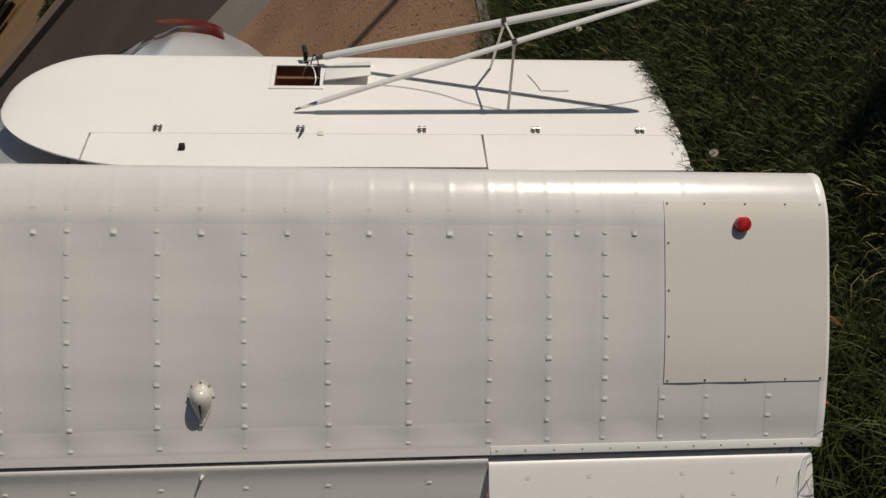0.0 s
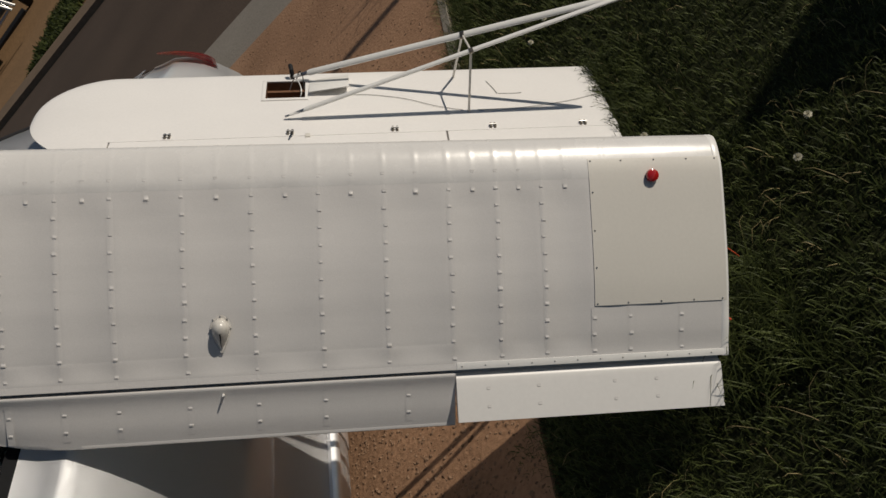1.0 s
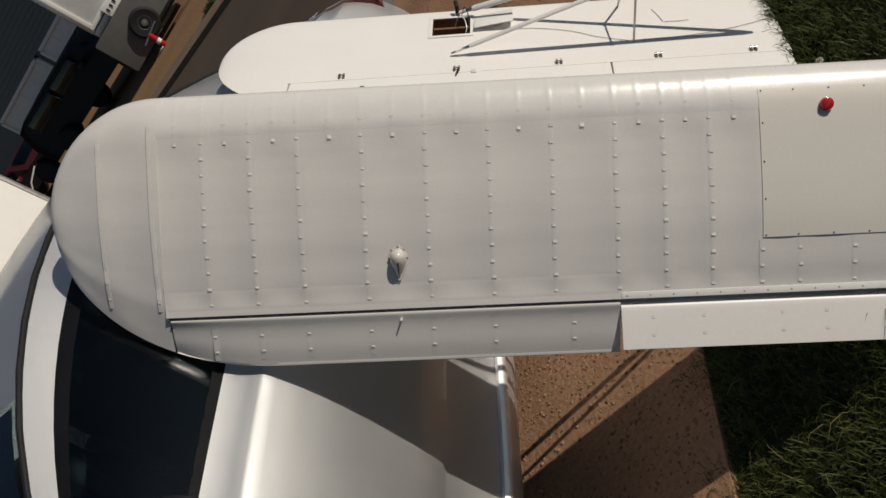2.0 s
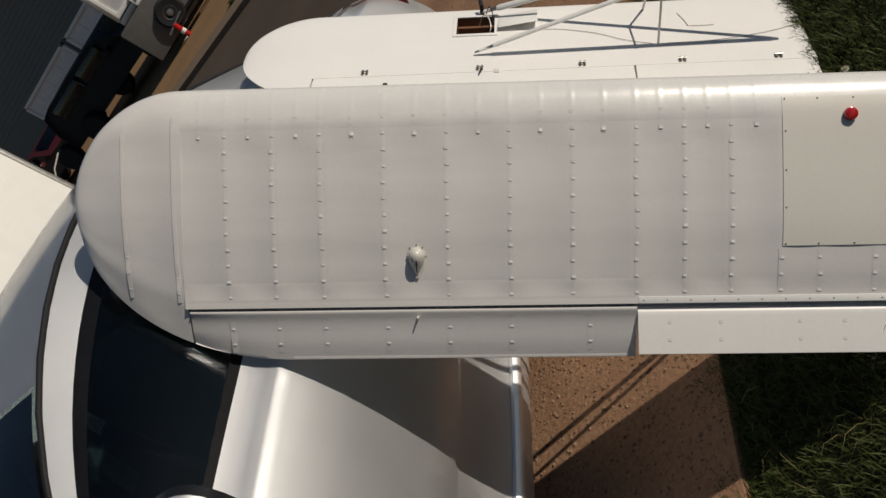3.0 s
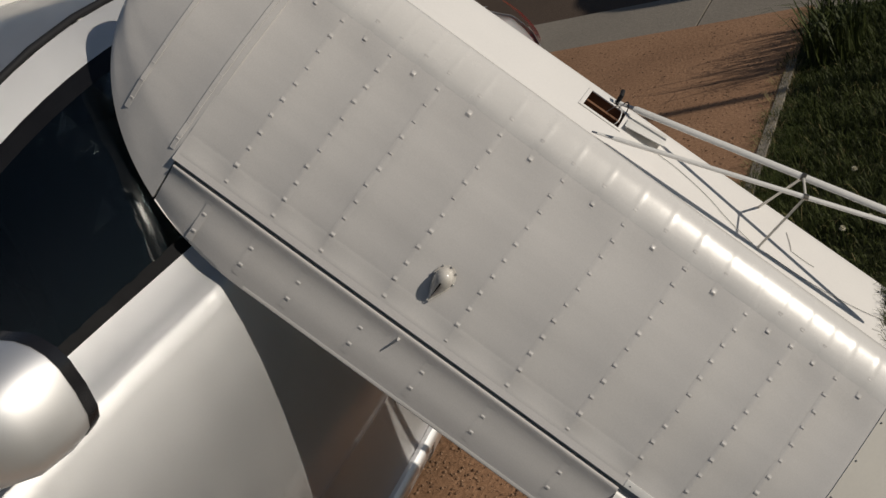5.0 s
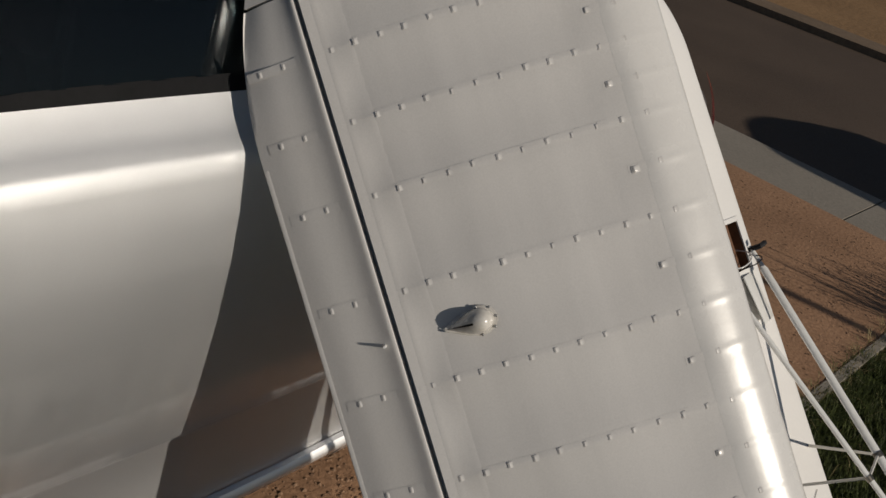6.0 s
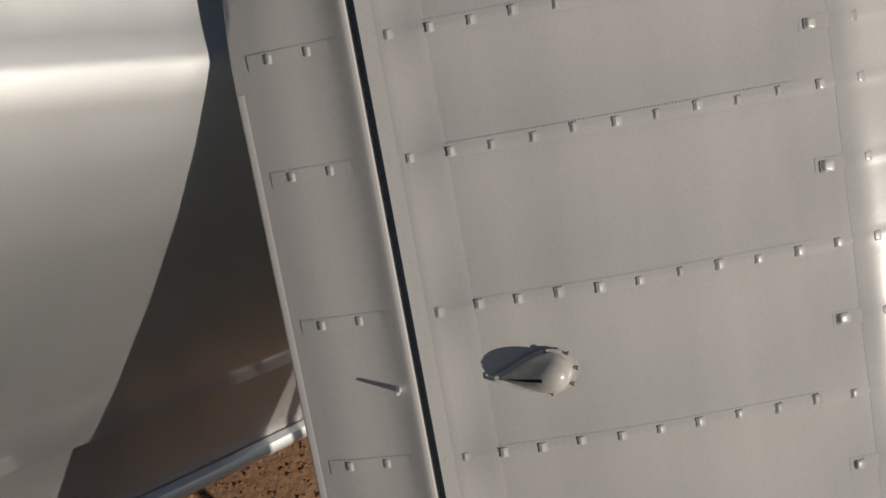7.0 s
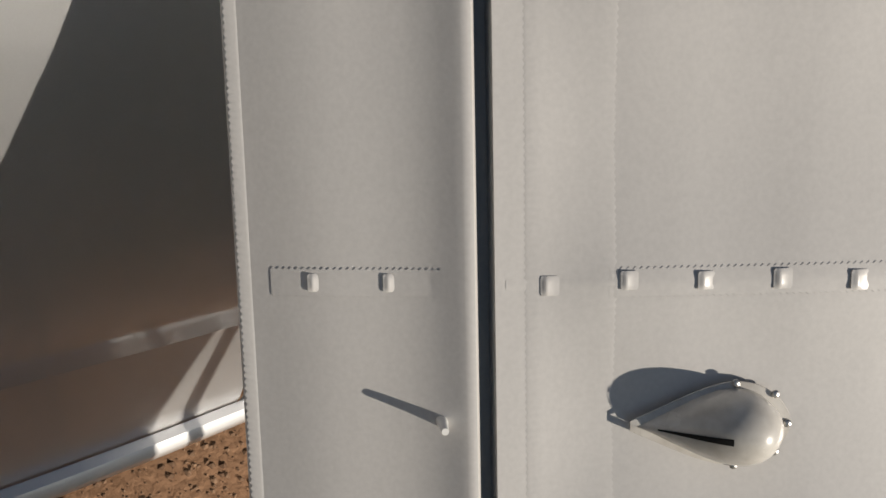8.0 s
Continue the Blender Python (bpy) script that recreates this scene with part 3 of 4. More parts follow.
part("control_horn", loft([[(-0.012 - 0.022 * k, -0.002 - 0.016 * k, 0.286 + 0.004 * math.cos(a) * (1 - 0.5 * k)) if math.sin(a) > 0 else (-0.020 - 0.020 * k, -0.002 - 0.016 * k, 0.286 + 0.004 * math.cos(a) * (1 - 0.5 * k)) for a in (0.6, 2.5, 3.8, 5.6)] for k in (0, 1)]), BLACK, wing_b, "small black control horn")
part("servo_arm", box(-0.092, -0.078, -0.010, 0.004, 0.545, 0.558, 0.002), BLACK, wing_b, "small black control fitting")
part("patch", box(-0.030, -0.012, -0.0008, 0.003, 0.235, 0.249, 0.0004), PLATE, wing_b, "small square patch")
# opening with its wooden bay, frame, lid and cords
bay = part("bay", loft([[(HX0, y, HZ0), (HX1, y, HZ0), (HX1, y, HZ1), (HX0, y, HZ1)] for y in (0.0012, 0.046)], caps=False), WOOD, wing_b, "open bay lined with brown wood", smooth=False)
part("bay_floor", box(HX0, HX1, 0.045, 0.048, HZ0, HZ1), WOOD, bay)
part("bay_rail", box(0.250, 0.262, 0.010, 0.030, HZ0 + 0.002, HZ1 - 0.002), WOOD, bay)
for nm, b in (("frame_strip", (HX0 - 0.012, HX0, HZ0 - 0.010, HZ1 + 0.012)), ("frame_strip", (HX1, HX1 + 0.010, HZ0 - 0.010, HZ1 + 0.012)), ("frame_strip", (HX0, HX1, HZ1, HZ1 + 0.012))):
    part(nm, box(b[0], b[1], -0.003, 0.0005, b[2], b[3], 0.0008), FABRIC2, bay)
lid = part("lid", box(-0.055, 0.052, -0.0012, 0.0012, -0.118, 0.0, 0.0006), WHITE, wing_b, "thin white lid lifted beside the opening", matrix=pose(0.258, -0.004, 0.240, -7, 0, 9))
part("fitting", rod([(0.312, 0.0, 0.290), (0.316, -0.030, 0.292), (0.336, -0.036, 0.296)], 0.0065, 8), BLACK, wing_b, "black rubber plug")


def cord(name, pts, r, parent, mat=WIRE):
    c = []
    P = [Vector(p) for p in pts]
    for i in range(len(P) - 1):
        a, b, d, e = P[max(i - 1, 0)], P[i], P[i + 1], P[min(i + 2, len(P) - 1)]
        for k in range(6):
            t = k / 6
            c.append(0.5 * (2 * b + (d - a) * t + (2 * a - 5 * b + 4 * d - e) * t * t + (3 * b - a - 3 * d + e) * t**3))
    c.append(P[-1])
    return part(name, rod(c, r, 6, side=Vector((0.13, 1, 0.21))), mat, parent)


cord("cord", [(0.285, 0.02, 0.30), (0.270, -0.02, 0.285), (0.240, -0.025, 0.268), (0.205, -0.01, 0.262), (0.20, 0.02, 0.275)], 0.0016, wing_b, WHITE)
cord("cord", [(0.300, 0.02, 0.285), (0.305, -0.028, 0.27), (0.270, -0.03, 0.258), (0.235, -0.005, 0.255)], 0.0016, wing_b, BLACK)
cord("cord", [(0.198, -0.003, 0.135), (0.196, -0.002, 0.06), (0.165, -0.002, -0.04), (0.118, -0.002, -0.12), (0.086, -0.002, -0.20)], 0.0009, wing_b)
cord("cord", [(0.086, -0.002, -0.24), (0.092, -0.002, -0.38), (0.125, -0.002, -0.52), (0.172, -0.002, -0.635)], 0.0009, wing_b)
cord("cord", [(0.262, -0.002, -0.29), (0.215, -0.002, -0.305), (0.181, -0.002, -0.312)], 0.0009, wing_b)
cord("cord", [(0.181, -0.002, -0.315), (0.179, -0.002, -0.36), (0.182, -0.002, -0.385)], 0.0009, wing_b)

# lift struts in a V, with small jury struts
APEX = Vector((0.117, -0.329, -0.660))
FRONT, REAR = Vector((0.310, -0.012, 0.285)), Vector((0.072, -0.012, 0.292))


def strut_set(parent, front, rear, apex, fb, rb):
    """Two lift struts that meet at the apex, and the jury struts half way."""
    fj, rj = front.lerp(apex, 0.519), rear.lerp(apex, 0.533)
    for nm, a, j in (("front_strut", front, fj), ("rear_strut", rear, rj)):
        s = part(nm, rod([a, a.lerp(apex, 0.04), a.lerp(apex, 0.05), a.lerp(apex, 0.97), apex], [0.006, 0.0065, 0.0105, 0.0105, 0.007], 14, 0.55), WHITE, parent, "white streamlined lift strut")
        part("end_fitting", rod([a + (a - apex).normalized() * 0.014, a.lerp(apex, 0.045)], [0.004, 0.0075], 8, 0.6), STEEL, s)
        part("clamp", rod([j + (a - apex).normalized() * 0.006, j - (a - apex).normalized() * 0.006], 0.0125, 12, 0.62), BRONZE, s)
    part("jury_strut", rod([fb, fj], 0.0034, 8), PLATE, parent)
    part("jury_strut", rod([rb, rj], 0.0034, 8), PLATE, parent)
    part("cross_strut", rod([fj, rj], 0.0030, 8), PLATE, parent)
    part("diagonal_strut", rod([fj, fb.lerp(rb, 0.02)], 0.0026, 8), PLATE, parent)


strut_set(wing_b, FRONT, REAR, APEX, Vector((0.300, 0.0, -0.195)), Vector((0.082, 0.0, -0.215)))
# the first wing carries the same struts on its far side
strut_set(wing, Vector((0.355, 0.070, -0.115)), Vector((0.115, 0.066, -0.115)), Vector((0.155, 0.395, -0.950)), Vector((0.345, 0.062, -0.600)), Vector((0.125, 0.056, -0.615)))

# ---- silver car: its side along x, rear towards +x ----
MID = 1.12


def side_shift(x):
    return smooth_table([-2.1, -1.9, -1.4, -0.7, 0.0, 0.6, 1.0, 1.4, 1.75, 1.98], [0.42, 0.24, 0.07, 0.006, 0.0, 0.04, 0.125, 0.17, 0.225, 0.33], x)


def belt(x):
    return smooth_table([-2.1, -1.8, -1.2, -0.75, -0.4, 0.2, 0.9, 1.5, 1.98], [0.70, 0.78, 0.90, 0.98, 1.008, 1.012, 0.995, 0.915, 0.80], x)


SIDE_Z = [0.19, 0.225, 0.258, 0.27, 0.315, 0.33, 0.40, 0.462, 0.474, 0.490, 0.58, 0.70, 0.80, 0.87, 0.920, 0.946, 0.954, 0.966, 0.985, 1.012]
SIDE_Y = [0.315, 0.288, 0.272, 0.266, 0.264, 0.268, 0.269, 0.2695, 0.2655, 0.2505, 0.242, 0.2375, 0.2395, 0.2460, 0.2545, 0.2610, 0.2670, 0.2800, 0.2980, 0.3160]


def tail_lean(x, z):
    """How far the leaning tail lies behind the upright one."""
    return min(1, max(0, (x - 1.5) / 0.48)) * smooth_table([0.2, 0.5, 0.62, 0.75, 0.87, 1.0], [0.10, 0.13, 0.11, 0.0, -0.12, -0.14], z)


def side_point(x, k):
    z = SIDE_Z[k]
    top = belt(x)
    zz = z if z < 0.33 else 0.33 + (z - 0.33) * (top - 0.33) / (1.012 - 0.33)
    bulge = 0.010 * math.sin(math.pi * min(1, max(0, (z - 0.19) / 0.8)))
    # the bumper swells out at the rear corner
    swell = 0.03 * min(1, max(0, (x - 1.45) / 0.45)) * min(1, max(0, (0.68 - z) / 0.16))
    return Vector((x + tail_lean(x, zz), SIDE_Y[k] + side_shift(x) - swell + (0.0 if -0.7 < x < 0.8 else bulge), zz))


def wheel_cut(bm, xc, r=0.335):
    gone = [f for f in bm.faces if (f.calc_center_median().x - xc) ** 2 + (f.calc_center_median().z - 0.30) ** 2 < r * r]
    bmesh.ops.delete(bm, geom=gone, context="FACES")


def car_panels(car):
    for nm, x0, x1, lab in (("front_fender", -2.08, -0.902, ""), ("front_door", -0.898, 0.298, "sunlit silver front door"), ("rear_door", 0.302, 1.048, ""), ("rear_quarter", 1.052, 1.98, "")):
        n = max(6, int((x1 - x0) / 0.05))
        for mirror in (False, True):
            bm = sheet(lambda x, k: side_point(x, k) if not mirror else Vector((x, 2 * MID - side_point(x, k).y, side_point(x, k).z)), [x0 + (x1 - x0) * i / n for i in range(n + 1)], range(len(SIDE_Z)))
            if nm == "front_fender":
                wheel_cut(bm, -1.36)
            if nm in ("rear_quarter", "rear_door"):
                wheel_cut(bm, 1.18)
            bmesh.ops.solidify(bm, geom=bm.faces[:], thickness=0.004)
            part(nm, bm, SILVER, car, lab)
    part("sill_moulding", loft([[(x, side_shift(x) + 0.262 + dy, 0.292 + dz) for dy, dz in ((0, -0.016), (-0.012, -0.013), (-0.017, -0.004), (-0.017, 0.006), (-0.010, 0.015), (0, 0.017))] for x in [-1.0 + 0.1 * k for k in range(20)]]), SILVER, car, "bright sill moulding")
    # hood, deck, ends
    def across(x, v):
        p = side_point(x, len(SIDE_Z) - 1)
        w = MID - p.y
        return Vector((p.x, MID - w * v, p.z + 0.055 * (1 - v * v) ** 0.7 if abs(v) < 1 else p.z))
    vs = [-1 + 2 * k / 16 for k in range(17)]
    part("hood", sheet(across, [-2.08 + 1.26 * k / 14 for k in range(15)], vs), SILVER, car)
    part("tail_deck", sheet(across, [1.60 + 0.38 * k / 6 for k in range(7)], vs), SILVER, car)
    def end(x, dx):
        return lambda k, v: Vector((side_point(x, k).x + dx * (1 - v * v), MID - (MID - side_point(x, k).y) * v, side_point(x, k).z + (0.055 * (1 - v * v) if k == len(SIDE_Z) - 1 else 0)))
    part("front_bumper", sheet(end(-2.08, -0.10), range(len(SIDE_Z)), vs), SILVER, car)
    part("rear_bumper", sheet(end(1.98, 0.12), range(len(SIDE_Z)), vs), SILVER, car)
    part("underbody", box(-2.0, 1.9, 0.50, 1.74, 0.17, 0.24, 0.01), BLACK, car)
    part("cabin_floor", box(-1.0, 1.5, 0.33, 1.91, 0.30, 0.60, 0.02), SEAT, car)


TOPX = [-0.85, -0.60, -0.25, 0.10, 0.50, 0.90, 1.30, 1.62, 1.80]
TOPZ = [1.03, 1.195, 1.355, 1.428, 1.425, 1.365, 1.22, 1.03, 0.92]
RAILZ = [1.01, 1.155, 1.320, 1.398, 1.385, 1.300, 1.135, 0.97, 0.87]
RAILY = [0.36, 0.415, 0.475, 0.505, 0.55, 0.675, 0.745, 0.77, 0.78]


def rail(x):
    return Vector((x, smooth_table(TOPX, RAILY, x), smooth_table(TOPX, RAILZ, x)))


def roof_point(x, v):
    r = rail(x)
    w = MID - r.y
    return Vector((x, MID - w * v, r.z + (smooth_table(TOPX, TOPZ, x) - r.z) * (1 - abs(v) ** 2.4)))


def glass_point(x, u, mirror=False):
    b, r = side_point(x, len(SIDE_Z) - 1), rail(x)
    b = Vector((x, b.y + 0.004, min(b.z + 0.004, r.z - 0.003)))
    p = b.lerp(r, u)
    p.y -= (0.022 if x < 0.5 else 0.004) * math.sin(math.pi * u) * min(1, (r.z - b.z) / 0.3)
    return Vector((p.x, 2 * MID - p.y, p.z)) if mirror else p


def car_top(car):
    vs = [-1 + 2 * k / 20 for k in range(21)]
    bm = sheet(roof_point, [-0.18 + 1.05 * k / 16 for k in range(17)], vs)
    bmesh.ops.solidify(bm, geom=bm.faces[:], thickness=0.012)
    part("roof", bm, SILVER, car, "sunlit silver roof")
    part("windscreen", sheet(roof_point, [-0.85 + 0.66 * k / 10 for k in range(11)], [-0.95 + 1.9 * k / 14 for k in range(15)]), GLASS, car)
    part("rear_window", sheet(roof_point, [0.89 + 0.68 * k / 10 for k in range(11)], [-0.93 + 1.86 * k / 14 for k in range(15)]), GLASS, car, "rear window reflecting blue sky")
    part("tailgate", sheet(roof_point, [1.57 + 0.23 * k / 4 for k in range(5)], vs), SILVER, car)
    for mirror in (False, True):
        for nm, x0, x1, u0, u1, mat in (("side_window", -0.50, 0.262, 0.045, 0.76, GLASS), ("side_window", 0.338, 0.74, 0.045, 0.76, GLASS), ("door_pillar", 0.262, 0.338, 0.0, 1.0, GLOSSBLACK),
                                        ("corner_panel", -0.80, -0.50, 0.0, 0.83, GLOSSBLACK), ("rear_pillar", 0.74, 1.70, 0.0, 1.0, SILVER), ("window_seal", -0.50, 0.74, -0.03, 0.05, BLACK), ("window_frame", -0.50, 0.74, 0.76, 0.835, GLOSSBLACK), ("door_frame", -0.80, 0.74, 0.835, 0.985, SILVER)):
            n = max(2, int((x1 - x0) / 0.06))
            bm = sheet(lambda x, u: glass_point(x, u, mirror), [x0 + (x1 - x0) * k / n for k in range(n + 1)], [u0 + (u1 - u0) * k / 8 for k in range(9)])
            bmesh.ops.solidify(bm, geom=bm.faces[:], thickness=0.004 if mat is GLASS else 0.012)
            part(nm, bm, mat, car)
        # roof rail: the painted band between the window and the roof
        sgn = -1 if mirror else 1
        part("roof_rail", loft([[Vector((x, MID - sgn * (MID - rail(x).y - 0.007 * math.cos(a)), rail(x).z + 0.007 * math.sin(a) + 0.002)) for a in [2 * math.pi * k / 10 for k in range(10)]] for x in [-0.85 + 0.12 * k for k in range(21)]]), BLACK, car)


def car_fittings(car):
    for sgn in (1, -1):
        f = lambda x, y, z: (x, y if sgn > 0 else 2 * MID - y, z)
        # lens wrapped round the rear corner
        def lens(x, u):
            z = 0.605 + 0.235 * u + 0.10 * (1.98 - x)
            return Vector(f(x + tail_lean(x, z) + 0.008, side_shift(x) + 0.240 - 0.014 * math.sin(math.pi * u) ** 0.6, z))
        bm = sheet(lens, [1.885 + 0.10 * k / 8 for k in range(9)], [k / 12 for k in range(13)])
        bmesh.ops.solidify(bm, geom=bm.faces[:], thickness=0.01)
        part("tail_light", bm, TAIL, car, "dark red tail lamp lens")
        # door mirror
        rr = lambda s, x: [f(x, 0.150 + 0.098 * s * math.copysign(abs(math.cos(a)) ** 0.7, math.cos(a)), 1.088 + 0.078 * s * math.copysign(abs(math.sin(a)) ** 0.7, math.sin(a))) for a in [2 * math.pi * k / 20 for k in range(20)]]
        m = part("door_mirror", loft([rr(0.35, -0.63), rr(0.75, -0.61), rr(0.95, -0.575), rr(1.0, -0.53), rr(0.97, -0.505)]), SILVER, car, "silver door mirror shell")
        part("mirror_rim", loft([rr(0.985, -0.506), rr(0.96, -0.488), rr(0.80, -0.485)]), GLOSSBLACK, m)
        part("mirror_foot", rod([f(-0.55, 0.24, 1.06), f(-0.58, 0.33, 1.04)], [0.03, 0.04], 10, 0.6), GLOSSBLACK, m)
        for xw in (-1.36, 1.18):
            y0 = side_shift(xw) + 0.275
            w = part("wheel", lathe([(0.20, -0.08), (0.29, -0.09), (0.31, -0.06), (0.312, 0.06), (0.29, 0.09), (0.20, 0.08)], 32), BLACK, car, "black tyre on an alloy rim", matrix=Matrix.LocRotScale(f(xw, y0 + 0.10, 0.312), Euler((radians(90), 0, 0)), None))
            part("rim", lathe([(0.205, 0.05 * sgn), (0.20, 0.082 * sgn), (0.17, 0.07 * sgn), (0.06, 0.075 * sgn), (0.01, 0.085 * sgn)], 28), RIM, w)
    for x in (-0.25, 0.46):
        for y in (0.72, 1.50):
            s = part("seat", box(x - 0.26, x + 0.22, y - 0.24, y + 0.24, 0.55, 0.74, 0.06, 3), SEAT, car, "dark grey car seat")
            part("backrest", box(-0.07, 0.07, -0.24, 0.24, 0, 0.50, 0.05, 3), SEAT, s, matrix=pose(x + 0.20, y, 0.70, 0, 14, 0))
            part("headrest", box(-0.05, 0.05, -0.13, 0.13, 0, 0.15, 0.04, 3), SEAT, s, matrix=pose(x + 0.32, y, 1.13, 0, 14, 0))
    part("dashboard", box(-0.86, -0.60, 0.40, 1.84, 0.72, 0.96, 0.06, 3), SEAT, car)
    part("steering_wheel", loft([[(-0.50 + 0.05 * math.cos(b) * 0.3 + 0.08 * math.sin(a), 0.72 + (0.18 + 0.014 * math.cos(b)) * math.cos(a), 0.93 + (0.17 + 0.014 * math.cos(b)) * math.sin(a)) for b in [2 * math.pi * k / 8 for k in range(8)]] for a in [2 * math.pi * k / 24 for k in range(25)]], caps=False), BLACK, car)


car = thing("car", pose(0, 0, 0), "silver hatchback parked on the driveway, wings leaning on its side", "car", "parked cars")
car_panels(car)
car_top(car)
car_fittings(car)

# ---- ground, driveway, lawn, street ----
def slab(name, x0, x1, y0, y1, z0, z1, mat, label):
    bm = box(x0, x1, y0, y1, z0, z1)
    ob = part(name, bm, mat, None, smooth=False)
    return tagged(ob, label, name.split("_")[0], kind="structure")


bm = bmesh.new()
ends = [-400, -120, -40, -15, -6, 0, 3, 6, 10, 14, 20, 30, 60, 150, 400]
g = [[bm.verts.new((x, y, -0.09)) for y in ends] for x in ends]
for a, b in zip(g, g[1:]):
    for i in range(len(ends) - 1):
        bm.faces.new((a[i], a[i + 1], b[i + 1], b[i]))
tagged(part("ground", bm, DIRT, None, smooth=False), "bare tan dirt ground reaching into the distance", "ground", kind="structure")
slab("driveway", -7.0, 3.86, -0.15, 4.2, -0.085, 0.0, DRIVE, "reddish-brown exposed aggregate driveway with loose pebbles")
slab("lawn", -7.0, 3.858, -9.0, -0.154, -0.088, -0.035, SOIL, "rough green lawn with tufts and clover")
for y0, y1 in ((-30.0, -2.506), (-2.494, 0.476), (0.488, 3.494), (3.506, 40.0)):
    slab("gutter", 3.864, 4.62, y0, y1, -0.085, -0.035, CONCRETE, "pale concrete gutter along the street")
slab("road", 4.624, 9.55, -60.0, 80.0, -0.088, -0.055, ASPHALT, "worn brown asphalt street")
slab("kerb", 9.554, 10.15, -60.0, 80.0, -0.085, 0.02, KERB, "stained concrete kerb on the far side of the street")

slab("edging", 0.9, 3.12, -0.153, -0.118, -0.06, 0.004, CONCRETE, "pale concrete edging along the driveway")
# loose pebbles on the driveway
rng = np.random.default_rng(5)


def scatter_pebbles(count):
    verts, faces = [], []
    base = np.array([(1, 0, 0), (0.3, 0.9, 0), (-0.8, 0.55, 0), (-0.75, -0.6, 0), (0.35, -0.95, 0), (0.1, 0.05, 0.62)])
    tri = [(0, 1, 5), (1, 2, 5), (2, 3, 5), (3, 4, 5), (4, 0, 5)]
    for i in range(count):
        near = i < count * 0.55
        x = rng.uniform(-0.9, 0.9) if near else rng.uniform(0.9, 3.8)
        y = rng.uniform(-0.14, 0.7) if near else rng.uniform(-0.14, 1.8)
        s = 0.0018 + 0.0068 * rng.random() ** 3
        a = rng.uniform(0, 6.3)
        m = np.array(((math.cos(a), -math.sin(a), 0), (math.sin(a), math.cos(a), 0), (0, 0, 1)))
        v = (base * (s * np.array((1, rng.uniform(0.6, 1), rng.uniform(0.5, 1.1))))) @ m.T + np.array((x, y, 0.0005))
        k = len(verts)
        verts += v.tolist()
        faces += [tuple(k + j for j in t) for t in tri]
    me = bpy.data.meshes.new("pebbles")
    me.from_pydata(verts, [], faces)
    me.materials.append(PEBBLE)
    return tagged(new("pebbles", me), "loose reddish pebbles scattered over the driveway", "pebbles", kind="stuff")


scatter_pebbles(13000)


def grass_patch(name, count, area, height, width, mat, label, seed, lean=0.7):
    """Many bent blades, each of three segments."""
    r = np.random.default_rng(seed)
    x0, x1, y0, y1 = area
    p = np.stack([r.uniform(x0, x1, count), r.uniform(y0, y1, count)], 1)
    tuft = np.array([noise.noise(Vector((a * 3.1, b * 3.1, seed))) for a, b in p])
    fine = np.array([noise.noise(Vector((a * 11, b * 11, seed + 9))) for a, b in p])
    h = height * (0.45 + 0.55 * r.random(count)) * np.clip(1 + 0.55 * tuft + 0.5 * fine, 0.35, 1.8)
    h = h * np.where((p[:, 0] > 0.62) & (p[:, 0] < 1.6), 0.85, 1.25)
    a = r.uniform(0, 2 * math.pi, count) + 1.5 * tuft
    d = np.stack([np.cos(a), np.sin(a), np.zeros(count)], 1)
    s = np.stack([-np.sin(a), np.cos(a), np.zeros(count)], 1) * (width * (0.6 + 0.6 * r.random(count)))[:, None]
    ln = (lean * (0.3 + r.random(count)))[:, None]
    root = np.concatenate([p, np.full((count, 1), -0.037)], 1)
    up = np.array((0, 0, 1.0))
    H = h[:, None]
    m1 = root + up * H * 0.45 + d * H * 0.18 * ln
    m2 = root + up * H * 0.78 + d * H * 0.55 * ln
    tip = root + up * H * (0.92 - 0.25 * ln) + d * H * 1.05 * ln
    v = np.stack([root - s, root + s, m1 - s * 0.9, m1 + s * 0.9, m2 - s * 0.6, m2 + s * 0.6, tip], 1).reshape(-1, 3)
    k = np.arange(count) * 7
    quads = np.concatenate([np.stack([k, k + 1, k + 3, k + 2], 1), np.stack([k + 2, k + 3, k + 5, k + 4], 1)])
    tris = np.stack([k + 4, k + 5, k + 6], 1)
    me = bpy.data.meshes.new(name)
    me.vertices.add(len(v))
    me.vertices.foreach_set("co", v.ravel())
    loops = np.concatenate([quads.ravel(), tris.ravel()])
    me.loops.add(len(loops))
    me.loops.foreach_set("vertex_index", loops)
    starts = np.concatenate([np.arange(len(quads)) * 4, len(quads) * 4 + np.arange(len(tris)) * 3])
    me.polygons.add(len(starts))
    me.polygons.foreach_set("loop_start", starts)
    me.update(calc_edges=True)
    me.materials.append(mat)
    me.polygons.foreach_set("use_smooth", [True] * len(me.polygons))
    return tagged(new(name, me), label, "grass", kind="stuff")


grass_patch("grass", 118000, (-0.9, 3.84, -2.3, -0.13), 0.046, 0.0016, GRASS, "rough uncut green grass of the lawn", 3)
grass_patch("grass", 9000, (-0.9, 3.84, -0.24, -0.10), 0.055, 0.0015, GRASS, "longer grass along the edge of the driveway", 11, 0.9)
grass_patch("grass", 16000, (-6.0, 3.84, -8.0, -2.3), 0.09, 0.004, GRASS, "rough uncut green grass further off", 4)
grass_patch("dry_grass", 900, (1.5, 3.1, -0.17, -0.09), 0.06, 0.0016, STRAW, "dry grass fringe along the driveway edge", 31, 1.0)
grass_patch("dry_grass", 2000, (-0.9, 3.10, -2.3, -0.13), 0.055, 0.0012, STRAW, "dry straw-coloured blades among the grass", 8, 1.1)

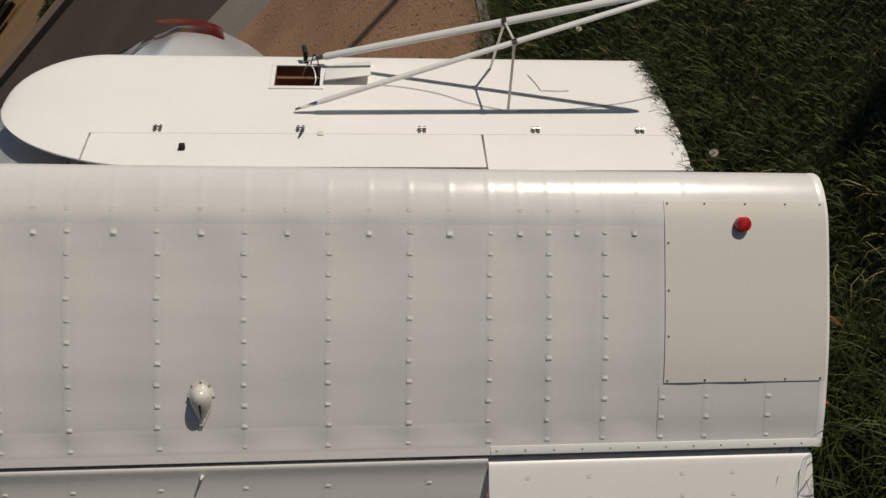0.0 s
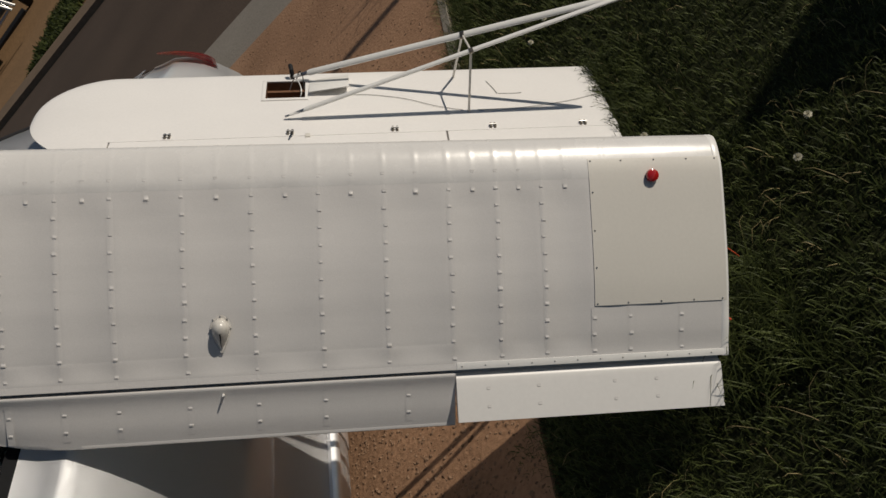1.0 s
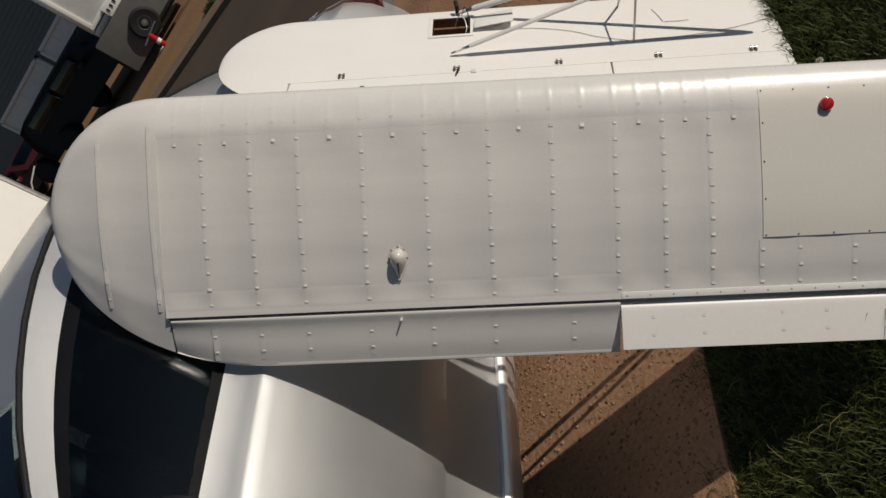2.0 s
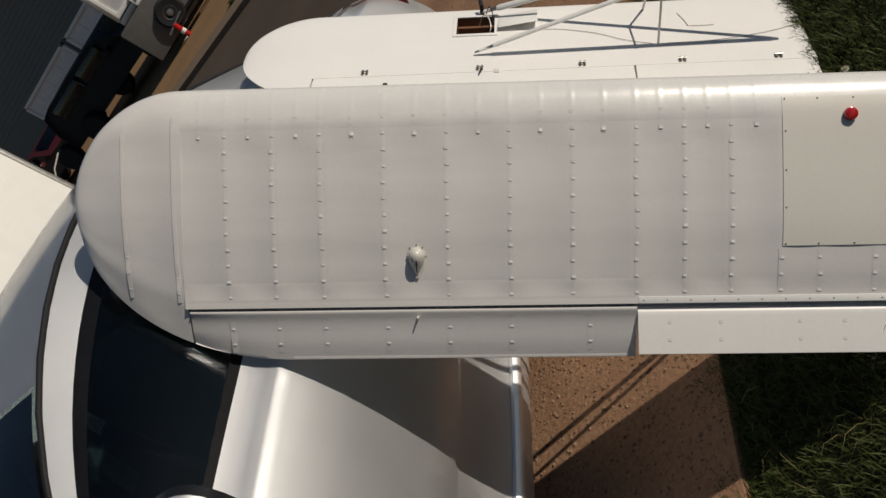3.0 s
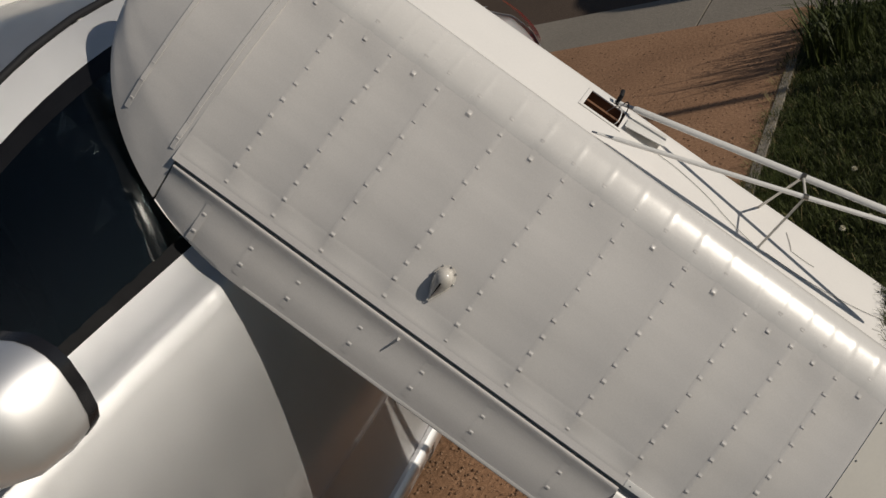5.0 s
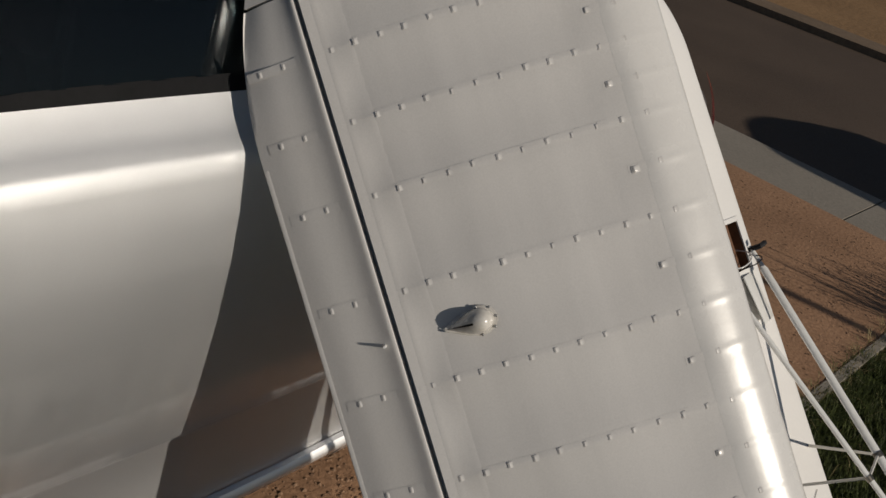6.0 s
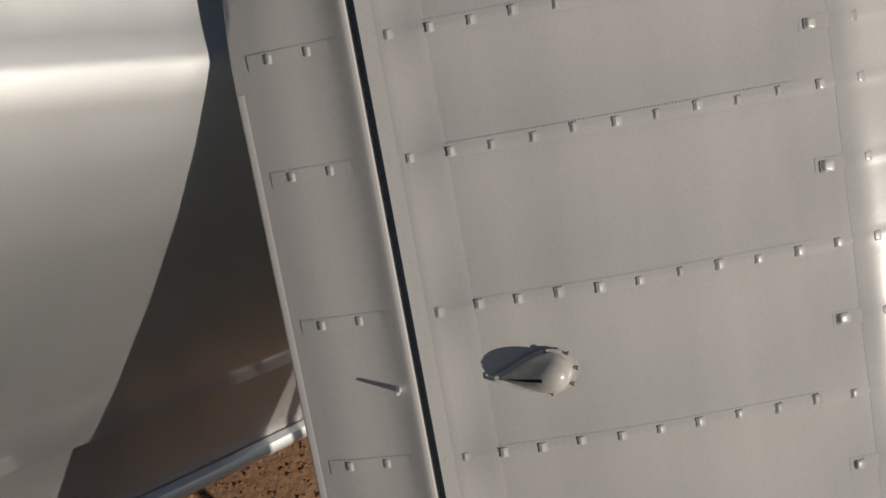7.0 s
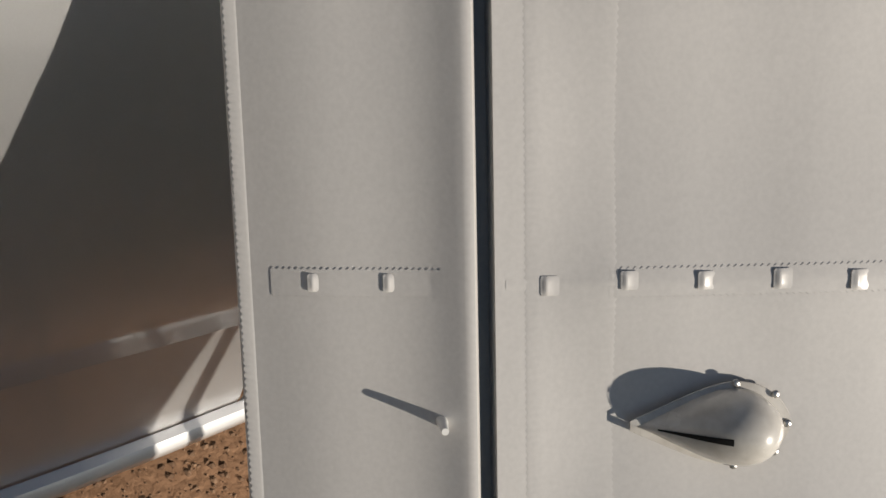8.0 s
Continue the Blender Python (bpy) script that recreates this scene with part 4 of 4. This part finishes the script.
grass_patch("grass", 3200, (-0.9, 0.62, -0.17, -0.075), 0.05, 0.0015, GRASS, "grass creeping over the driveway edge", 53, 0.9)
grass_patch("grass", 260, (3.02, 3.55, -0.42, -0.20), 0.26, 0.0045, GRASS, "tall coarse tuft of grass at the lawn corner", 47, 0.6)
grass_patch("grass", 700, (-0.06, 0.26, -0.82, -0.60), 0.12, 0.0015, GRASS, "longer grass round the foot of the leaning wing", 41, 0.9)
grass_patch("grass", 900, (0.76, 1.30, -0.76, -0.60), 0.085, 0.0015, GRASS, "longer grass round the foot of the second wing", 43, 0.9)

# clover heads in the lawn
head_me = bpy.data.meshes.new("flower_head")
bm = bmesh.new()
for k in range(40):
    a, e = k * 2.4, math.asin(min(1, max(-0.4, -0.35 + 1.35 * k / 39)))
    d = Vector((math.cos(a) * math.cos(e), math.sin(a) * math.cos(e), math.sin(e)))
    s = d.cross(Vector((0.1, 0.2, 1))).normalized() * 0.0022
    q = [d * 0.003, d * 0.0075 + s, d * 0.011, d * 0.0075 - s]
    bm.faces.new([bm.verts.new(p) for p in q])
bm.to_mesh(head_me)
bm.free()
head_me.materials.append(PETAL)
fr = random.Random(12)
for x, y in ((1.62, -0.55), (1.72, -0.66), (1.75, -0.70), (1.55, -0.47), (0.42, -0.98), (0.46, -1.02), (2.2, -0.9), (1.95, -0.5), (1.3, -1.1), (2.5, -0.7), (1.0, -1.25), (0.8, -0.7)):
    fl = thing("clover_flower", pose(x + fr.uniform(-0.03, 0.03), y + fr.uniform(-0.03, 0.03), -0.030, 0, 0, fr.uniform(0, 360)), "pale clover flower standing in the grass", "flower", "clover flowers")
    part("stem", rod([(0, 0, -0.006), (0.004, 0, 0.03), (0.002, 0.003, 0.052)], 0.0009, 5), GRASS, fl)
    hd = new("flower_head", head_me)
    hd.parent = fl
    hd.matrix_basis = pose(0.002, 0.003, 0.054)

# ---- across the street: trailer, dark vehicles, house ----
def lawn_strip():
    return grass_patch("grass", 5000, (10.2, 12.2, 5.6, 6.9), 0.10, 0.008, GRASS, "green verge across the street", 21)


lawn_strip()
trailer = thing("trailer", pose(13.94, 9.01, -0.09, 0, 0, 35), "white box trailer with grey nose panel and spare wheel", "trailer")
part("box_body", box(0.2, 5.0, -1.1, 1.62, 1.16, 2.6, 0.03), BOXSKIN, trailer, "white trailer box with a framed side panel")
part("frame_rail", box(0.22, 0.34, -1.15, 1.66, 1.02, 1.15, 0.01), STEEL, trailer)
part("nose_panel", box(-0.05, 0.40, 0.35, 1.85, 0.16, 1.02, 0.03), GREYPANEL, trailer, "weathered grey front panel")
for y in (0.95, 1.2):
    part("trailer_wheel", lathe([(0.18, -0.1), (0.30, -0.1), (0.32, 0), (0.30, 0.1), (0.18, 0.1)], 24), BLACK, trailer, matrix=Matrix.LocRotScale((2.6, y - 1.9 if y < 1 else y, 0.32), Euler((radians(90), 0, 0)), None))
part("chassis", box(0.3, 4.9, -0.9, 1.3, 0.6, 1.02, 0.02), BLACK, trailer)
part("emblem", box(0.185, 0.197, 0.45, 1.05, 1.75, 1.95, 0.005), BAR, trailer, "dark blue lettering on the box")
sp = part("spare_wheel", lathe([(0.13, -0.06), (0.25, -0.08), (0.29, -0.05), (0.295, 0.05), (0.25, 0.08), (0.13, 0.06)], 28), BLACK, trailer, "black spare wheel with a chrome hub", matrix=Matrix.LocRotScale((-0.13, 0.98, 0.50), Euler((0, radians(-90), 0)), None))
part("hub", lathe([(0.135, 0.03), (0.13, 0.062), (0.10, 0.05), (0.07, 0.055), (0.06, 0.085), (0.01, 0.09)], 24), RIM, sp)
jk = part("jack", rod([(-0.22, 1.14, -0.02), (-0.22, 1.14, 0.34)], 0.055, 12), REDLENS, trailer, "red and white tongue jack")
part("band", rod([(-0.22, 1.14, 0.10), (-0.22, 1.14, 0.17)], 0.059, 12), WHITE, jk)
part("crank", rod([(-0.22, 1.14, -0.02), (-0.24, 1.20, 0.02), (-0.25, 1.28, 0.03)], 0.022, 8), STEEL, jk)
part("tongue", rod([(-0.05, 0.9, 0.28), (-0.35, -0.6, 0.28)], 0.05, 8), BLACK, trailer)
part("rack", rod([(0.1, 0.4, 1.0), (0.05, -0.45, 0.9), (0.0, -0.5, 0.45), (0.05, 0.3, 0.42)], 0.03, 8), STEEL, trailer)
part("vent_box", box(0.0, 0.3, 0.75, 1.2, 1.02, 1.25, 0.02), WHITE, trailer, "small white vent box")
for k in range(4):
    part("vent_slot", rod([(-0.008, 0.82 + 0.1 * k, 1.10), (-0.008, 0.82 + 0.1 * k, 1.17)], 0.016, 8), SLOT, trailer)
# raised frame round the panel of the box
for y0, y1, z0, z1 in ((-1.08, 1.60, 1.18, 1.26), (-1.08, 1.60, 2.50, 2.58), (-1.08, -1.0, 1.26, 2.50), (1.52, 1.60, 1.26, 2.50)):
    part("panel_frame", box(0.165, 0.199, y0, y1, z0, z1, 0.008), WHITE, trailer)
part("corner_rail", box(0.17, 0.24, 1.60, 1.67, 1.15, 2.6, 0.01), STEEL, trailer)
part("tail_marker", box(0.15, 0.20, 1.40, 1.50, 2.60, 2.66, 0.01), REDLENS, trailer, "small red marker lamp")
part("handle_bar", rod([(-0.25, 1.34, 0.30), (-0.23, 1.14, 0.33), (-0.21, 0.86, 0.36)], 0.020, 8), STEEL, jk, "steel jack handle")
for y in (0.42, 0.66):
    part("ladder_rail", rod([(-0.02, -0.55 + y * 0.4, 1.05), (-0.12, -0.75 + y * 0.4, 0.42)], 0.028, 8), STEEL, trailer)


def far_vehicle(loc, turn, mat, label, length=4.4, height=1.65, lift=0.0):
    """A boxy vehicle with a bonnet, windows, bumper, lamps, mirrors and wheels."""
    v = thing("vehicle", pose(*loc, 0, 0, turn), label, "car", "vehicles across the street")
    prof = [(-0.5, 0.30), (-0.505, 0.48), (-0.49, 0.60), (-0.44, 0.645), (-0.24, 0.68), (-0.13, 0.96), (-0.08, 0.99), (0.40, 1.0), (0.46, 0.97), (0.495, 0.66), (0.50, 0.30)]
    rings = []
    for s, w in ((-1, 0.78), (-0.94, 0.86), (-0.7, 0.89), (0.7, 0.89), (0.94, 0.86), (1, 0.78)):
        rings.append([(length * a * (1 if abs(s) < 0.99 else 0.97), (s / abs(s)) * w * (1.0 if b < 0.7 else 0.90) * (1 if abs(s) > 0.9 else 0.8), height * b + (0.02 if abs(s) < 0.8 and b > 0.6 else 0.0)) for a, b in prof])
    part("body", loft(rings), mat, v)
    part("windscreen", box(-0.01, 0.01, -0.62, 0.62, -0.24, 0.24, 0.008), GLASS, v, matrix=pose(-length * 0.19, 0, height * 0.84, 0, 42, 0))
    part("front_bumper", box(-length * 0.54, -length * 0.49, -0.84, 0.84, height * 0.26, height * 0.36, 0.03), GREYPANEL, v, "dull grey bumper")
    part("grille", box(-length * 0.512, -length * 0.49, -0.42, 0.42, height * 0.40, height * 0.56, 0.01), BLACK, v)
    for s in (-1, 1):
        part("head_lamp", lathe([(0.10, 0.0), (0.10, 0.03), (0.06, 0.05), (0.01, 0.055)], 16), RIM, v, "round head lamp", matrix=Matrix.LocRotScale((-length * 0.50, s * 0.62, height * 0.50), Euler((0, radians(-90), 0)), None))
        part("door_mirror", box(-length * 0.17, -length * 0.13, s * 0.98 - 0.09, s * 0.98 + 0.09, height * 0.66, height * 0.76, 0.03), mat, v)
        for x0, x1 in ((-0.10, 0.10), (0.13, 0.38)):
            part("side_window", box(length * x0, length * x1, s * 0.80 - 0.012, s * 0.80 + 0.012, height * 0.71, height * 0.93, 0.01), GLASS, v)
        for x in (-0.31, 0.31):
            wh = part("wheel", lathe([(0.18, -0.1), (0.33, -0.11), (0.36, -0.06), (0.36, 0.06), (0.33, 0.11), (0.18, 0.1)], 24), BLACK, v, matrix=Matrix.LocRotScale((length * x, s * 0.84, 0.36), Euler((radians(90), 0, 0)), None))
            part("rim", lathe([(0.185, 0.02), (0.18, 0.09), (0.10, 0.06), (0.02, 0.08)], 18), RIM, wh)
    return v


far_vehicle((15.2, 12.9, -0.09), 90, DARKPAINT, "black off-road wagon parked beside the trailer", 4.8, 1.42)
far_vehicle((16.5, 18.4, -0.09), 90, REDPAINT, "dark red car parked in shade", 4.2, 1.2)
cargo = thing("cargo_trailer", pose(3.54, 4.18, -0.055), "enclosed white cargo trailer with a plain sunlit side", "trailer")
side = part("box_body", box(-3.4, -0.03, 0.0, 1.8, 0.48, 2.35, 0.02), WHITE, cargo, "plain white trailer box in full sun")
for x0, x1, y0, y1 in ((-0.03, 0.0, -0.012, 0.03), (-0.03, 0.0, 1.77, 1.812), (-3.43, -3.4, -0.012, 0.03), (-3.43, -3.4, 1.77, 1.812)):
    part("corner_trim", box(x0, x1, y0, y1, 0.47, 2.36, 0.004), STEEL, cargo, "grey metal corner trim")
part("roof_trim", box(-3.4, -0.03, -0.014, 1.814, 2.35, 2.38, 0.006), STEEL, cargo)
part("chassis", box(-3.3, -0.1, 0.12, 1.68, 0.38, 0.48, 0.01), BLACK, cargo)
part("door_latch", rod([(-0.01, 0.02, 1.28), (0.06, 0.0, 1.33), (0.20, -0.02, 1.36)], 0.006, 8), WIRE, cargo, "thin metal door latch")
for sy in (-0.10, 1.90):
    wheel = part("wheel", lathe([(0.18, -0.09), (0.29, -0.09), (0.31, 0), (0.29, 0.09), (0.18, 0.09)], 24), BLACK, cargo, matrix=Matrix.LocRotScale((-1.8, sy, 0.31), Euler((radians(90), 0, 0)), None))
    part("rim", lathe([(0.02, -0.04), (0.10, -0.03), (0.185, -0.06), (0.185, 0.06), (0.10, 0.03), (0.02, 0.04)], 20), STEEL, wheel)
part("axle", rod([(-1.8, -0.12, 0.31), (-1.8, 1.92, 0.31)], 0.03, 8), STEEL, cargo)
part("drawbar", rod([(-3.3, 0.9, 0.43), (-4.3, 0.9, 0.42)], 0.04, 8), STEEL, cargo)
part("stand", rod([(-4.2, 0.9, 0.45), (-4.2, 0.9, 0.0)], 0.025, 8), STEEL, cargo)
house = thing("house", pose(22.0, 20.0, -0.09), "grey clapboard house with two garage doors", "house")
part("wall", box(0.02, 0.25, -14, 14, 0, 5.2), SIDING, house)
bm = loft([[(-0.5, -14.5, 5.1), (-0.5, -14.5, 5.25), (5, -14.5, 7.6), (5, -14.5, 7.4)], [(-0.5, 14.5, 5.1), (-0.5, 14.5, 5.25), (5, 14.5, 7.6), (5, 14.5, 7.4)]])
part("roof", bm, BARK, house, smooth=False)
board = box(-0.012, 0.02, -14, 14, 0, 0.145, 0.004, 1)
board_me = bpy.data.meshes.new("siding_board")
for v in board.verts:
    if v.co.z > 0.07:
        v.co.x += 0.020
board.to_mesh(board_me)
board.free()
board_me.materials.append(SIDING)
for k in range(22):
    place("siding_board", board_me, (0.0, 0.0, 1.95 + 0.145 * k), house)
for y0, y1 in ((-0.34, 2.83), (-3.9, -0.77)):
    d = part("garage_door", box(-0.02, 0.02, y0, y1, 0.02, 1.84), PANEL, house, "white panelled garage door")
    for a, b, c, e in ((y0 - 0.10, y0, 0.0, 1.95), (y1, y1 + 0.10, 0.0, 1.95), (y0 - 0.10, y1 + 0.10, 1.84, 1.95)):
        part("door_frame", box(-0.10, 0.0, a, b, c, e, 0.01), WHITE, d)
    for r in range(4):
        for c in range(4):
            w = (y1 - y0) / 4
            part("door_panel", box(-0.035, -0.02, y0 + w * c + 0.08, y0 + w * (c + 1) - 0.08, 0.08 + 0.45 * r, 0.44 + 0.45 * r, 0.006, 1), PANEL, d, smooth=False)

# ---- out of view, added for their shadows: parked car, post and pole ----
# car copy stands for the unseen parked vehicle whose shadow crosses the street
copy_thing(car, pose(6.82, -2.47, -0.055, 0, 0, 90))
# made-up caster for the wedge of shade on the lawn; true one unknown
post = thing("post", pose(1.13, -3.60, -0.035), "unseen wooden post with a pointed cap, added to shade the lawn", "post")
part("shaft", rod([(0, 0, -0.2), (0.01, 0, 0.5), (0, 0.01, 0.90)], [0.23, 0.215, 0.21], 14), BARK, post)
part("cap", lathe([(0.27, 0.88), (0.28, 0.92), (0.15, 1.06), (0.05, 1.18), (0.01, 1.21)], 18), BARK, post)
# unseen pole, inferred from the thin dark line across the driveway
pole = thing("sign_pole", pose(3.48, -4.0, -0.035), "unseen slim grey metal pole in the lawn, known by its shadow", "pole")
part("shaft", rod([(0, 0, -0.2), (0, 0, 1.2), (0, 0, 2.75)], 0.030, 12), STEEL, pole)
part("cap", lathe([(0.032, 2.74), (0.034, 2.77), (0.02, 2.79), (0.005, 2.80)], 12), STEEL, pole)
